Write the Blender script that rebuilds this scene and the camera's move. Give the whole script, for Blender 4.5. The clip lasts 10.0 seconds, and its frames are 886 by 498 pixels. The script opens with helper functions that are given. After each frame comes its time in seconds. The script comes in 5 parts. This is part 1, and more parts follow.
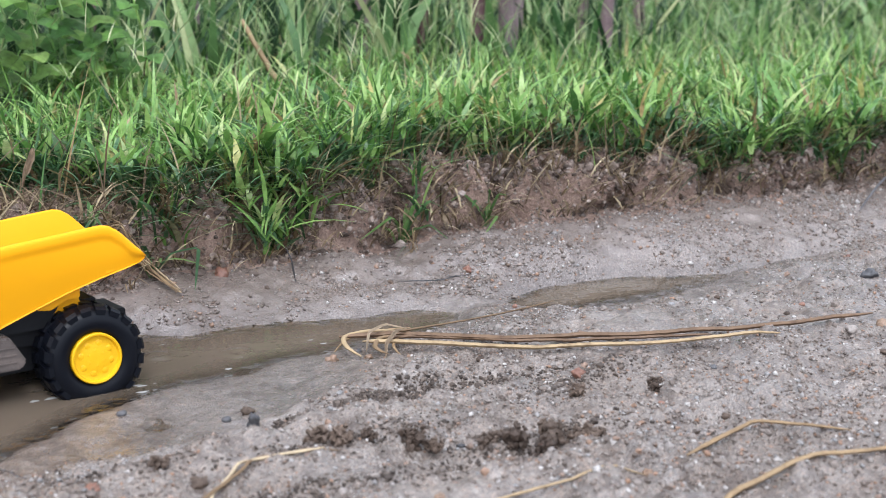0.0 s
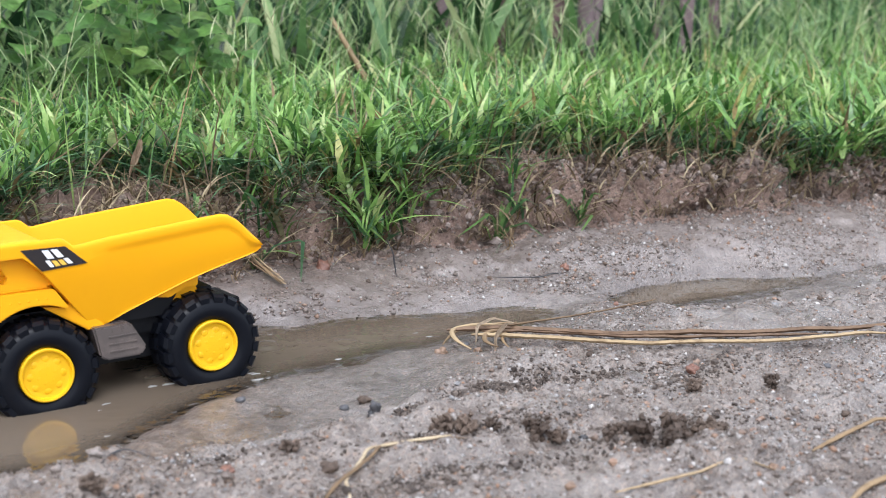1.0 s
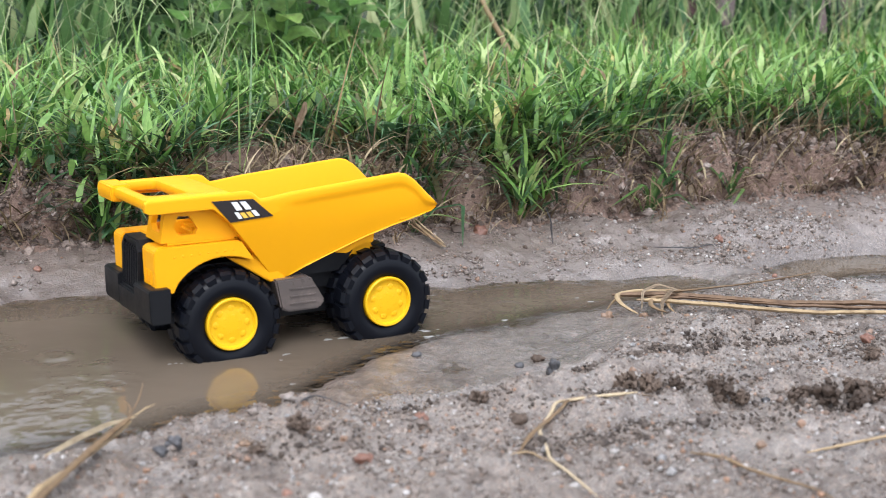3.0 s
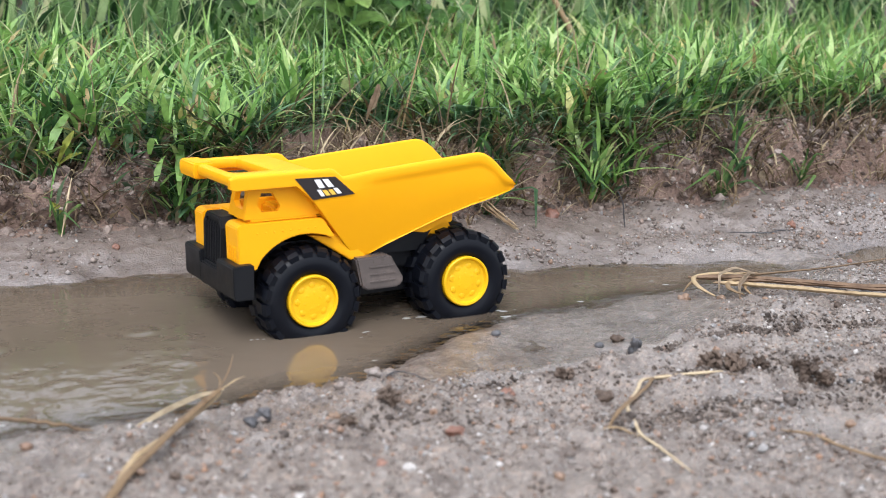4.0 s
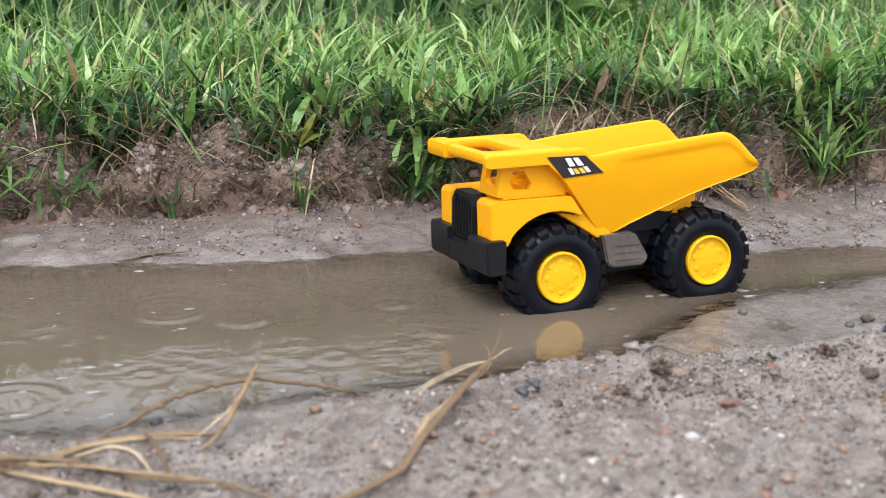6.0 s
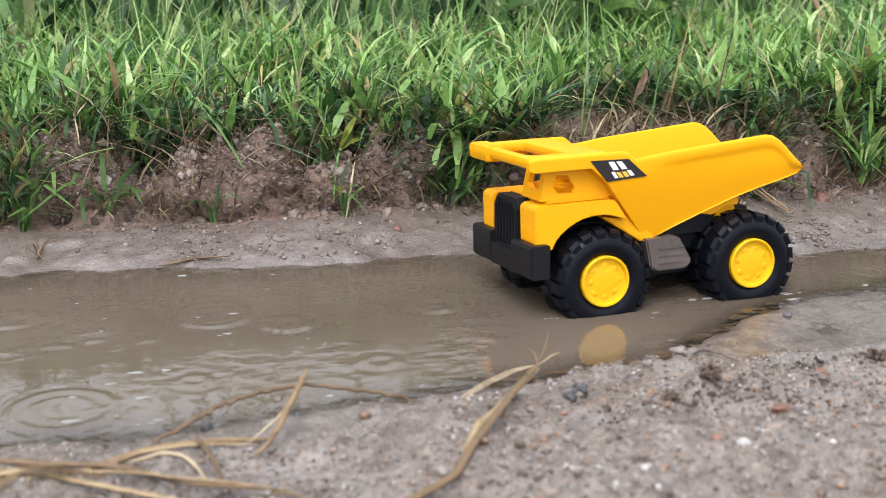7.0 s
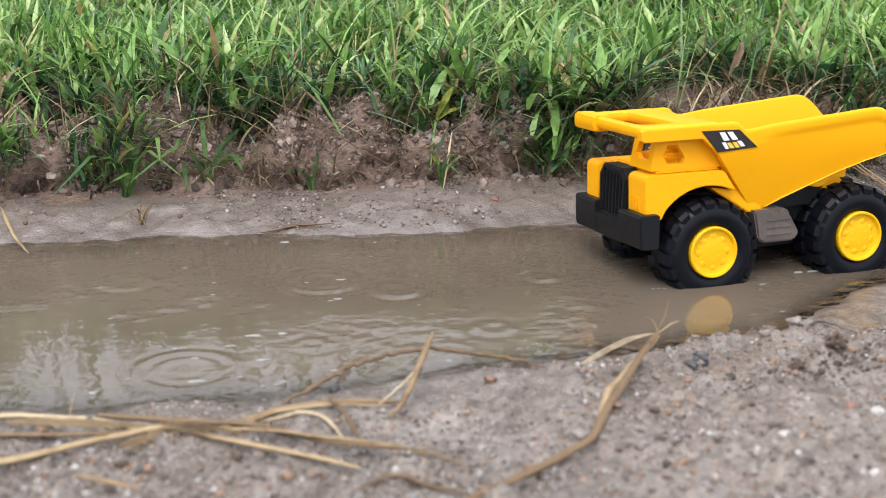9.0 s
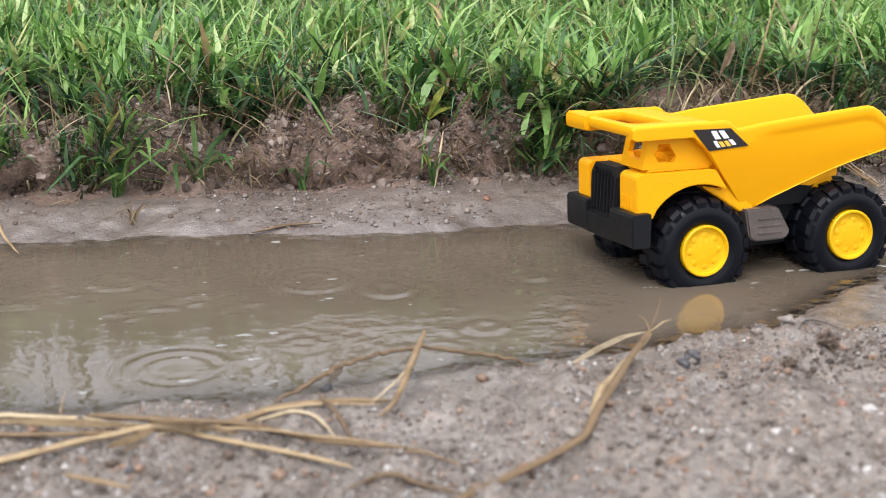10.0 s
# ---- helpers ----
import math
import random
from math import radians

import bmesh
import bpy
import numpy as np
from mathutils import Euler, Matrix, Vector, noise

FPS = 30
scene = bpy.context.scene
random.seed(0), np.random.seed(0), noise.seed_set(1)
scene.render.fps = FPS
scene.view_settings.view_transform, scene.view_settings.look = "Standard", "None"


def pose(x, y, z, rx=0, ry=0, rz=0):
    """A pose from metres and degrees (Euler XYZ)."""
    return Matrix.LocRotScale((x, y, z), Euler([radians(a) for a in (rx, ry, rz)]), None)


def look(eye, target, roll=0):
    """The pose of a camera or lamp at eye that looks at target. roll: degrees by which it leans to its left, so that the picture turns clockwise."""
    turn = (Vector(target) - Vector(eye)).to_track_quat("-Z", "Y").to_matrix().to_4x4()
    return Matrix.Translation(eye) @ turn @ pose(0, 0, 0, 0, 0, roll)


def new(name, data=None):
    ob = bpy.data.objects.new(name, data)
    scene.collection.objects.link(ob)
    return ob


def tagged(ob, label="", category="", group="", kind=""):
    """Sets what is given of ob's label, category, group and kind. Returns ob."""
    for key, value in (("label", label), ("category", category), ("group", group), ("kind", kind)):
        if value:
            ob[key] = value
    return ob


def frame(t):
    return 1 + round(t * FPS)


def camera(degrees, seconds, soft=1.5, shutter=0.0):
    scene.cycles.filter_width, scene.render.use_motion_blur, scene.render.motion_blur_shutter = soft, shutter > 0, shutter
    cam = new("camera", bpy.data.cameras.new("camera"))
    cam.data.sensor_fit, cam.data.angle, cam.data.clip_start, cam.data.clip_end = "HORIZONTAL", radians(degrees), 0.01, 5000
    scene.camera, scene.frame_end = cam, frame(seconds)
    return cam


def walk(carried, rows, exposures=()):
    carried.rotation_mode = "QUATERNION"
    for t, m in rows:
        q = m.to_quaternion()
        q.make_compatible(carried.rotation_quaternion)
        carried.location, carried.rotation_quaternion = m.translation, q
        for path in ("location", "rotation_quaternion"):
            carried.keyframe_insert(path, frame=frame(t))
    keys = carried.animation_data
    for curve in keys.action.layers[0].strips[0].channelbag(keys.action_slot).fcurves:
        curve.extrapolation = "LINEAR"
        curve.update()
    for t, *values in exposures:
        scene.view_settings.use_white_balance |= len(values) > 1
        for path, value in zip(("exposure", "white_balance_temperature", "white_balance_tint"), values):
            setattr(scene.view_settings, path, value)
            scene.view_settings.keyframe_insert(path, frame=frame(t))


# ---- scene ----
cam = camera(36.0, 10.0, soft=0.85)
cam.data.dof.use_dof = True
cam.data.dof.focus_distance = 1.12
cam.data.dof.aperture_fstop = 9.5
PATH = [
    (0, (0.192, -0.919, 0.361), (1.08, 0.798, -0.152), 0.8),
    (0.5, (0.168, -0.909, 0.358), (1.042, 0.82, -0.139), 1.1),
    (1, (0.136, -0.902, 0.351), (0.978, 0.841, -0.151), 1.4),
    (1.5, (0.112, -0.896, 0.343), (0.927, 0.857, -0.169), 1.5),
    (2, (0.094, -0.892, 0.341), (0.875, 0.874, -0.179), 1.7),
    (3.5, (0.053, -0.888, 0.328), (0.764, 0.906, -0.197), 2.1),
    (4, (0.037, -0.885, 0.321), (0.716, 0.919, -0.209), 2.1),
    (4.5, (0.016, -0.885, 0.312), (0.656, 0.932, -0.227), 2.2),
    (5, (0.001, -0.881, 0.318), (0.601, 0.948, -0.224), 1.9),
    (5.5, (-0.023, -0.881, 0.315), (0.493, 0.975, -0.221), 1.3),
    (6, (-0.037, -0.883, 0.314), (0.433, 0.982, -0.233), 0.8),
    (7.5, (-0.063, -0.878, 0.319), (0.364, 0.997, -0.231), 0.2),
    (8, (-0.083, -0.877, 0.313), (0.335, 0.998, -0.244), 0.1),
    (8.5, (-0.096, -0.87, 0.315), (0.303, 1.008, -0.246), 0.3),
    (9, (-0.102, -0.873, 0.31), (0.28, 1.003, -0.268), 0.6),
    (9.5, (-0.1, -0.873, 0.308), (0.292, 1.0, -0.271), 0.7),
    (10, (-0.102, -0.872, 0.308), (0.293, 1.003, -0.268), 0.6),
]
walk(cam, [(t, look(eye, target, roll)) for t, eye, target, roll in PATH], exposures=[(0.0, 1.06, 5800, 11), (3.0, 1.06, 5950, 11), (6.0, 1.05, 6100, 11), (10.0, 1.02, 6250, 11)])

# ---- light: a bright overcast sky ----
world = bpy.data.worlds.new("overcast_sky")
scene.world = world
world.use_nodes = True
wn = world.node_tree.nodes
wl = world.node_tree.links
sky = wn.new("ShaderNodeTexSky")
sky.sky_type = "NISHITA"
sky.sun_disc = False
sky.sun_elevation = radians(62)
sky.sun_rotation = radians(205)
sky.air_density = 1.0
sky.dust_density = 7.0
sky.ozone_density = 0.6
grey = wn.new("ShaderNodeHueSaturation")
grey.inputs["Saturation"].default_value = 0.4
wl.new(sky.outputs[0], grey.inputs["Color"])
# a closed cloud deck over the clear sky
deck = wn.new("ShaderNodeMix")
deck.data_type = "RGBA"
deck.inputs[0].default_value = 0.55
deck.inputs[7].default_value = (7.2, 7.35, 7.6, 1)
wl.new(grey.outputs[0], deck.inputs[6])
wl.new(deck.outputs[2], wn["Background"].inputs[0])
wn["Background"].inputs[1].default_value = 0.15
sun_data = bpy.data.lights.new("sun", "SUN")
sun_data.energy = 0.6
sun_data.angle = radians(30)
sun_data.color = (1.0, 0.98, 0.95)
sun = new("sun", sun_data)
sun.matrix_world = look((-1.1, -2.4, 5.0), (0, 0, 0))


# ---- materials ----
def material(name, rough=0.5, spec=0.5):
    m = bpy.data.materials.new(name)
    m.use_nodes = True
    b = m.node_tree.nodes["Principled BSDF"]
    b.inputs["Roughness"].default_value = rough
    b.inputs["Specular IOR Level"].default_value = spec
    return m, m.node_tree.nodes, m.node_tree.links, b


def noise_tex(n, l, scale, detail=4.0, rough=0.55, coord=None):
    t = n.new("ShaderNodeTexNoise")
    t.inputs["Scale"].default_value = scale
    t.inputs["Detail"].default_value = detail
    t.inputs["Roughness"].default_value = rough
    if coord is not None:
        l.new(coord, t.inputs["Vector"])
    return t.outputs["Fac"]


def ramp(n, l, fac, stops):
    r = n.new("ShaderNodeValToRGB")
    while len(r.color_ramp.elements) < len(stops):
        r.color_ramp.elements.new(0.5)
    for e, (p, c) in zip(r.color_ramp.elements, stops):
        e.position, e.color = p, (*c, 1)
    l.new(fac, r.inputs[0])
    return r.outputs[0]


def mixed(n, l, fac, a, b, kind="MIX"):
    m = n.new("ShaderNodeMix")
    m.data_type, m.blend_type = "RGBA", kind
    for socket, v in ((m.inputs[0], fac), (m.inputs[6], a), (m.inputs[7], b)):
        if isinstance(v, bpy.types.NodeSocket):
            l.new(v, socket)
        else:
            socket.default_value = v if isinstance(v, float) else (*v, 1)
    return m.outputs[2]


def span(n, l, v, a, b, c, d):
    m = n.new("ShaderNodeMapRange")
    for k, x in zip((1, 2, 3, 4), (a, b, c, d)):
        m.inputs[k].default_value = x
    l.new(v, m.inputs[0])
    return m.outputs[0]


def bump(n, l, b, height, strength, distance):
    u = n.new("ShaderNodeBump")
    u.inputs["Strength"].default_value = strength
    u.inputs["Distance"].default_value = distance
    l.new(height, u.inputs["Height"])
    l.new(u.outputs[0], b.inputs["Normal"])


def position(n):
    return n.new("ShaderNodeNewGeometry").outputs["Position"]


def grit(n, l, p, scale):
    """Fine packed grains: a colour and a height for each."""
    v = n.new("ShaderNodeTexVoronoi")
    v.inputs["Scale"].default_value = scale
    l.new(p, v.inputs["Vector"])
    pick = n.new("ShaderNodeSeparateColor")
    l.new(v.outputs["Color"], pick.inputs[0])
    return pick.outputs[0], v.outputs["Distance"]


def mud_material():
    m, n, l, b = material("wet_sandy_mud", 0.4, 0.55)
    p = position(n)
    big = noise_tex(n, l, 9, 5, 0.6, p)
    mid = noise_tex(n, l, 55, 6, 0.68, p)
    pick, near = grit(n, l, p, 620)
    pick2, near2 = grit(n, l, p, 290)
    base = ramp(n, l, big, [(0.3, (0.078, 0.061, 0.050)), (0.5, (0.136, 0.114, 0.098)), (0.7, (0.184, 0.162, 0.143))])
    tones = [(0.0, (0.125, 0.094, 0.079)), (0.35, (0.178, 0.149, 0.125)), (0.7, (0.238, 0.203, 0.174)), (0.88, (0.295, 0.21, 0.155)), (1.0, (0.36, 0.325, 0.29))]
    c = mixed(n, l, 0.55, base, ramp(n, l, pick, tones))
    c = mixed(n, l, span(n, l, big, 0.42, 0.6, 0.0, 0.45), c, ramp(n, l, pick2, tones))
    c = mixed(n, l, span(n, l, mid, 0.495, 0.65, 0.0, 0.76), c, (0.066, 0.047, 0.037))
    z = n.new("ShaderNodeSeparateXYZ")
    l.new(p, z.inputs[0])
    # fine brown silt on the far side of the puddle, coarse sand on the near side
    c = mixed(n, l, span(n, l, z.outputs[1], 0.06, 0.15, 0.0, 0.62), c, ramp(n, l, big, [(0.3, (0.120, 0.092, 0.080)), (0.7, (0.186, 0.152, 0.136))]))
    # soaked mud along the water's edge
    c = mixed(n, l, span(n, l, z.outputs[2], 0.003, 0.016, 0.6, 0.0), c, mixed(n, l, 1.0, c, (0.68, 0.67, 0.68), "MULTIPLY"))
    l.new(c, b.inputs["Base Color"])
    wet = span(n, l, z.outputs[2], 0.004, 0.034, 0.0, 0.20)
    dry = span(n, l, mixed(n, l, 0.5, mid, big), 0.40, 0.58, 0.06, 0.48)
    add = n.new("ShaderNodeMath")
    l.new(wet, add.inputs[0])
    l.new(dry, add.inputs[1])
    calm = n.new("ShaderNodeMath")
    calm.use_clamp = True
    l.new(add.outputs[0], calm.inputs[0])
    l.new(span(n, l, z.outputs[1], 0.06, 0.15, 0.0, -0.10), calm.inputs[1])
    l.new(calm.outputs[0], b.inputs["Roughness"])
    # standing film of water in patches, most along the rut
    film = noise_tex(n, l, 17, 4, 0.6, p)
    more = n.new("ShaderNodeMath")
    l.new(film, more.inputs[0])
    l.new(span(n, l, z.outputs[0], 0.35, 0.75, -0.05, 0.07), more.inputs[1])
    shore = n.new("ShaderNodeMath")
    shore.use_clamp = True
    l.new(span(n, l, more.outputs[0], 0.43, 0.60, 0.0, 0.95), shore.inputs[0])
    soaked = n.new("ShaderNodeMath")
    l.new(span(n, l, z.outputs[2], 0.004, 0.020, 0.75, 0.0), soaked.inputs[0])
    l.new(span(n, l, z.outputs[1], 0.08, 0.15, 0.0, 0.62), soaked.inputs[1])
    l.new(soaked.outputs[0], shore.inputs[1])
    l.new(shore.outputs[0], b.inputs["Coat Weight"])
    b.inputs["Coat Roughness"].default_value = 0.27
    b.inputs["Coat IOR"].default_value = 1.42
    tall = n.new("ShaderNodeMath")
    tall.operation = "MULTIPLY_ADD"
    l.new(near, tall.inputs[0])
    l.new(span(n, l, z.outputs[1], 0.06, 0.15, -0.45, -0.28), tall.inputs[1])
    l.new(mid, tall.inputs[2])
    # the far side is smoother, washed silt
    relief = n.new("ShaderNodeMath")
    relief.operation = "MULTIPLY"
    l.new(tall.outputs[0], relief.inputs[0])
    rougher = n.new("ShaderNodeMath")
    rougher.operation = "MAXIMUM"
    l.new(span(n, l, z.outputs[1], 0.06, 0.15, 1.0, 0.62), rougher.inputs[0])
    l.new(span(n, l, z.outputs[0], 0.45, 0.70, 0.5, 1.15), rougher.inputs[1])
    l.new(rougher.outputs[0], relief.inputs[1])
    bump(n, l, b, relief.outputs[0], 0.72, 0.0034)
    # the film of water follows the grains only loosely
    sheen = n.new("ShaderNodeBump")
    sheen.inputs["Strength"].default_value = 0.9
    sheen.inputs["Distance"].default_value = 0.004
    l.new(noise_tex(n, l, 120, 3, 0.6, p), sheen.inputs["Height"])
    l.new(sheen.outputs[0], b.inputs["Coat Normal"])
    return m


def soil_material(name, tone):
    m, n, l, b = material(name, 0.75, 0.3)
    p = position(n)
    big = noise_tex(n, l, 22, 5, 0.6, p)
    fine = noise_tex(n, l, 260, 5, 0.7, p)
    base = ramp(n, l, big, [(0.3, (0.090, 0.066, 0.054)), (0.50, (0.215, 0.165, 0.138)), (0.72, (0.36, 0.295, 0.255))])
    spots = ramp(n, l, fine, [(0.33, (0.045, 0.032, 0.026)), (0.52, (0.17, 0.128, 0.106)), (0.70, (0.36, 0.295, 0.255))])
    l.new(mixed(n, l, 1.0, mixed(n, l, 0.45, base, spots), tone, "MULTIPLY"), b.inputs["Base Color"])
    bump(n, l, b, fine, 1.0, 0.006)
    return m


def island_material(name, stops, rough=0.5, spec=0.4, translucent=0.0, grain=160.0):
    m, n, l, b = material(name, rough, spec)
    g = n.new("ShaderNodeNewGeometry")
    c = ramp(n, l, g.outputs["Random Per Island"], stops)
    f = noise_tex(n, l, grain, 3, 0.6, g.outputs["Position"])
    shade = ramp(n, l, f, [(0.25, (0.66, 0.66, 0.64)), (0.75, (1.25, 1.25, 1.25))])
    c = mixed(n, l, 1.0, c, shade, "MULTIPLY")
    l.new(c, b.inputs["Base Color"])
    if translucent:
        t = n.new("ShaderNodeBsdfTranslucent")
        l.new(c, t.inputs[0])
        mix = n.new("ShaderNodeMixShader")
        mix.inputs[0].default_value = translucent
        l.new(b.outputs[0], mix.inputs[1])
        l.new(t.outputs[0], mix.inputs[2])
        l.new(mix.outputs[0], n["Material Output"].inputs[0])
    return m


def object_material(name, stops, rough=0.5, spec=0.4, grain=120.0, translucent=0.0):
    m, n, l, b = material(name, rough, spec)
    c = ramp(n, l, n.new("ShaderNodeObjectInfo").outputs["Random"], stops)
    f = noise_tex(n, l, grain, 5, 0.65, position(n))
    shade = ramp(n, l, f, [(0.25, (0.55, 0.53, 0.5)), (0.75, (1.3, 1.28, 1.25))])
    c = mixed(n, l, 1.0, c, shade, "MULTIPLY")
    l.new(c, b.inputs["Base Color"])
    bump(n, l, b, f, 0.5, 0.002)
    if translucent:
        t = n.new("ShaderNodeBsdfTranslucent")
        l.new(c, t.inputs[0])
        mix = n.new("ShaderNodeMixShader")
        mix.inputs[0].default_value = translucent
        l.new(b.outputs[0], mix.inputs[1])
        l.new(t.outputs[0], mix.inputs[2])
        l.new(mix.outputs[0], n["Material Output"].inputs[0])
    return m


def straw_material(name, stops):
    m, n, l, b = material(name, 0.55, 0.35)
    c = ramp(n, l, n.new("ShaderNodeObjectInfo").outputs["Random"], stops)
    p = position(n)
    f = noise_tex(n, l, 70, 5, 0.7, p)
    shade = ramp(n, l, f, [(0.28, (0.5, 0.43, 0.38)), (0.5, (1.0, 1.0, 1.0)), (0.8, (1.25, 1.25, 1.25))])
    l.new(mixed(n, l, 1.0, c, shade, "MULTIPLY"), b.inputs["Base Color"])
    bump(n, l, b, noise_tex(n, l, 500, 2, 0.5, p), 0.4, 0.001)
    return m


def plastic(name, colour, rough, dirt=0.12, grime=(0.2, 0.15, 0.1), spec=0.4):
    m, n, l, b = material(name, rough, spec)
    p = position(n)
    f = noise_tex(n, l, 45, 6, 0.7, p)
    c = mixed(n, l, span(n, l, f, 0.55, 0.8, 0.0, dirt), colour, grime)
    l.new(c, b.inputs["Base Color"])
    l.new(span(n, l, f, 0.3, 0.7, rough - 0.06, rough + 0.1), b.inputs["Roughness"])
    bump(n, l, b, noise_tex(n, l, 900, 2, 0.5, p), 0.06, 0.0006)
    return m


def water_material():
    m = bpy.data.materials.new("muddy_water")
    m.use_nodes = True
    n, l = m.node_tree.nodes, m.node_tree.links
    n.remove(n["Principled BSDF"])
    p = position(n)
    body = n.new("ShaderNodeBsdfDiffuse")
    l.new(ramp(n, l, noise_tex(n, l, 6, 3, 0.5, p), [(0.3, (0.102, 0.080, 0.058)), (0.7, (0.134, 0.106, 0.079))]), body.inputs[0])
    clear = n.new("ShaderNodeBsdfTransparent")
    clear.inputs[0].default_value = (0.95, 0.87, 0.74, 1)
    deep = n.new("ShaderNodeAttribute")
    deep.attribute_name = "depth"
    murk = n.new("ShaderNodeMixShader")
    l.new(span(n, l, deep.outputs["Fac"], 0.0, 0.012, 0.08, 0.96), murk.inputs[0])
    l.new(clear.outputs[0], murk.inputs[1])
    l.new(body.outputs[0], murk.inputs[2])
    gloss = n.new("ShaderNodeBsdfGlossy")
    gloss.inputs["Roughness"].default_value = 0.03
    fres = n.new("ShaderNodeFresnel")
    fres.inputs[0].default_value = 1.62
    top = n.new("ShaderNodeMixShader")
    l.new(fres.outputs[0], top.inputs[0])
    l.new(murk.outputs[0], top.inputs[1])
    l.new(gloss.outputs[0], top.inputs[2])
    l.new(top.outputs[0], n["Material Output"].inputs[0])
    u = n.new("ShaderNodeBump")
    # riffles where the water is a thin film, gentle waves where it is deep
    ripple = n.new("ShaderNodeMath")
    ripple.operation = "ADD"
    l.new(span(n, l, deep.outputs["Fac"], 0.0012, 0.0060, 0.80, 0.018), ripple.inputs[0])
    l.new(span(n, l, noise_tex(n, l, 9, 3, 0.5, p), 0.50, 0.66, 0.0, 0.12), ripple.inputs[1])
    l.new(ripple.outputs[0], u.inputs["Strength"])
    u.inputs["Distance"].default_value = 0.020
    stretch = n.new("ShaderNodeMapping")
    stretch.inputs["Scale"].default_value = (0.7, 1.0, 1.0)
    l.new(p, stretch.inputs["Vector"])
    l.new(noise_tex(n, l, 70, 2, 0.45, stretch.outputs[0]), u.inputs["Height"])
    l.new(u.outputs[0], gloss.inputs["Normal"])
    l.new(u.outputs[0], fres.inputs["Normal"])
    return m


MUD = mud_material()
SOIL = soil_material("damp_brown_soil", (1.42, 1.27, 1.20))
# dark humus under the turf, painted darker still for shade between the blades
SHADED_HUMUS = soil_material("shaded_humus_soil", (0.26, 0.24, 0.21))
WATER = water_material()
GRASS = island_material("green_grass", [(0.0, (0.030, 0.095, 0.020)), (0.3, (0.128, 0.270, 0.058)), (0.6, (0.254, 0.430, 0.108)), (0.85, (0.372, 0.537, 0.168)), (0.94, (0.50, 0.575, 0.25)), (0.965, (0.52, 0.47, 0.16)), (0.985, (0.40, 0.28, 0.13)), (1.0, (0.26, 0.17, 0.09))], 0.34, 0.55, 0.35)
# blue-green lower leaves; shade low in the turf is painted into these tones
SHADEGRASS = island_material("blue_green_shade_grass", [(0.0, (0.014, 0.038, 0.015)), (0.4, (0.048, 0.118, 0.048)), (0.72, (0.130, 0.262, 0.115)), (0.83, (0.17, 0.26, 0.15)), (0.86, (0.27, 0.18, 0.09)), (1.0, (0.085, 0.055, 0.032))], 0.38, 0.45, 0.25)
BACKGRASS = island_material("tall_reed_leaves", [(0.0, (0.010, 0.030, 0.012)), (0.45, (0.052, 0.125, 0.040)), (0.8, (0.22, 0.37, 0.13)), (0.95, (0.42, 0.53, 0.25)), (1.0, (0.48, 0.45, 0.24))], 0.42, 0.45, 0.4, 30.0)
SEEDGRASS = island_material("seed_head_grass", [(0.0, (0.16, 0.24, 0.09)), (0.6, (0.30, 0.38, 0.17)), (1.0, (0.46, 0.43, 0.26))], 0.5, 0.35, 0.3)
DRYGRASS = island_material("dead_grass", [(0.0, (0.06, 0.042, 0.027)), (0.35, (0.15, 0.105, 0.062)), (0.65, (0.27, 0.205, 0.12)), (1.0, (0.44, 0.36, 0.23))], 0.65, 0.25, 0.15)
GRAINS = island_material("wet_sand_grains", [(0.0, (0.080, 0.061, 0.050)), (0.14, (0.125, 0.098, 0.082)), (0.45, (0.190, 0.157, 0.135)), (0.66, (0.235, 0.210, 0.193)), (0.74, (0.26, 0.152, 0.095)), (0.82, (0.155, 0.112, 0.088)), (0.88, (0.22, 0.215, 0.215)), (0.96, (0.34, 0.312, 0.290)), (1.0, (0.47, 0.445, 0.425))], 0.5, 0.4, 0.0, 500.0)
CRUMBS = island_material("soil_crumb", [(0.0, (0.060, 0.044, 0.036)), (0.5, (0.175, 0.134, 0.112)), (0.88, (0.27, 0.215, 0.185)), (1.0, (0.38, 0.32, 0.285))], 0.7, 0.25, 0.0, 500.0)
STRAW = straw_material("dry_straw", [(0.0, (0.12, 0.075, 0.038)), (0.5, (0.23, 0.155, 0.080)), (0.85, (0.34, 0.25, 0.14)), (1.0, (0.44, 0.36, 0.24))])
BROWNSTRAW = straw_material("brown_wet_straw", [(0.0, (0.10, 0.060, 0.036)), (0.6, (0.17, 0.105, 0.058)), (1.0, (0.24, 0.165, 0.090))])
LEAF = object_material("weed_leaf", [(0.0, (0.16, 0.33, 0.10)), (0.6, (0.27, 0.48, 0.14)), (1.0, (0.40, 0.56, 0.19))], 0.42, 0.45, 120.0, 0.4)
TUFTLEAF = object_material("tuft_leaf", [(0.0, (0.07, 0.16, 0.07)), (0.6, (0.15, 0.29, 0.09)), (1.0, (0.28, 0.42, 0.14))], 0.4, 0.45, 120.0, 0.3)
YELLOWLEAF = object_material("yellow_leaf", [(0.0, (0.30, 0.34, 0.06)), (1.0, (0.42, 0.44, 0.10))], 0.4, 0.4)
DRYLEAF = object_material("dead_leaf", [(0.0, (0.27, 0.20, 0.135)), (1.0, (0.42, 0.34, 0.25))], 0.7, 0.25)
PURPLE = object_material("purple_cane", [(0.0, (0.11, 0.055, 0.06)), (0.5, (0.18, 0.11, 0.125)), (1.0, (0.24, 0.20, 0.21))], 0.5, 0.35, 40.0)
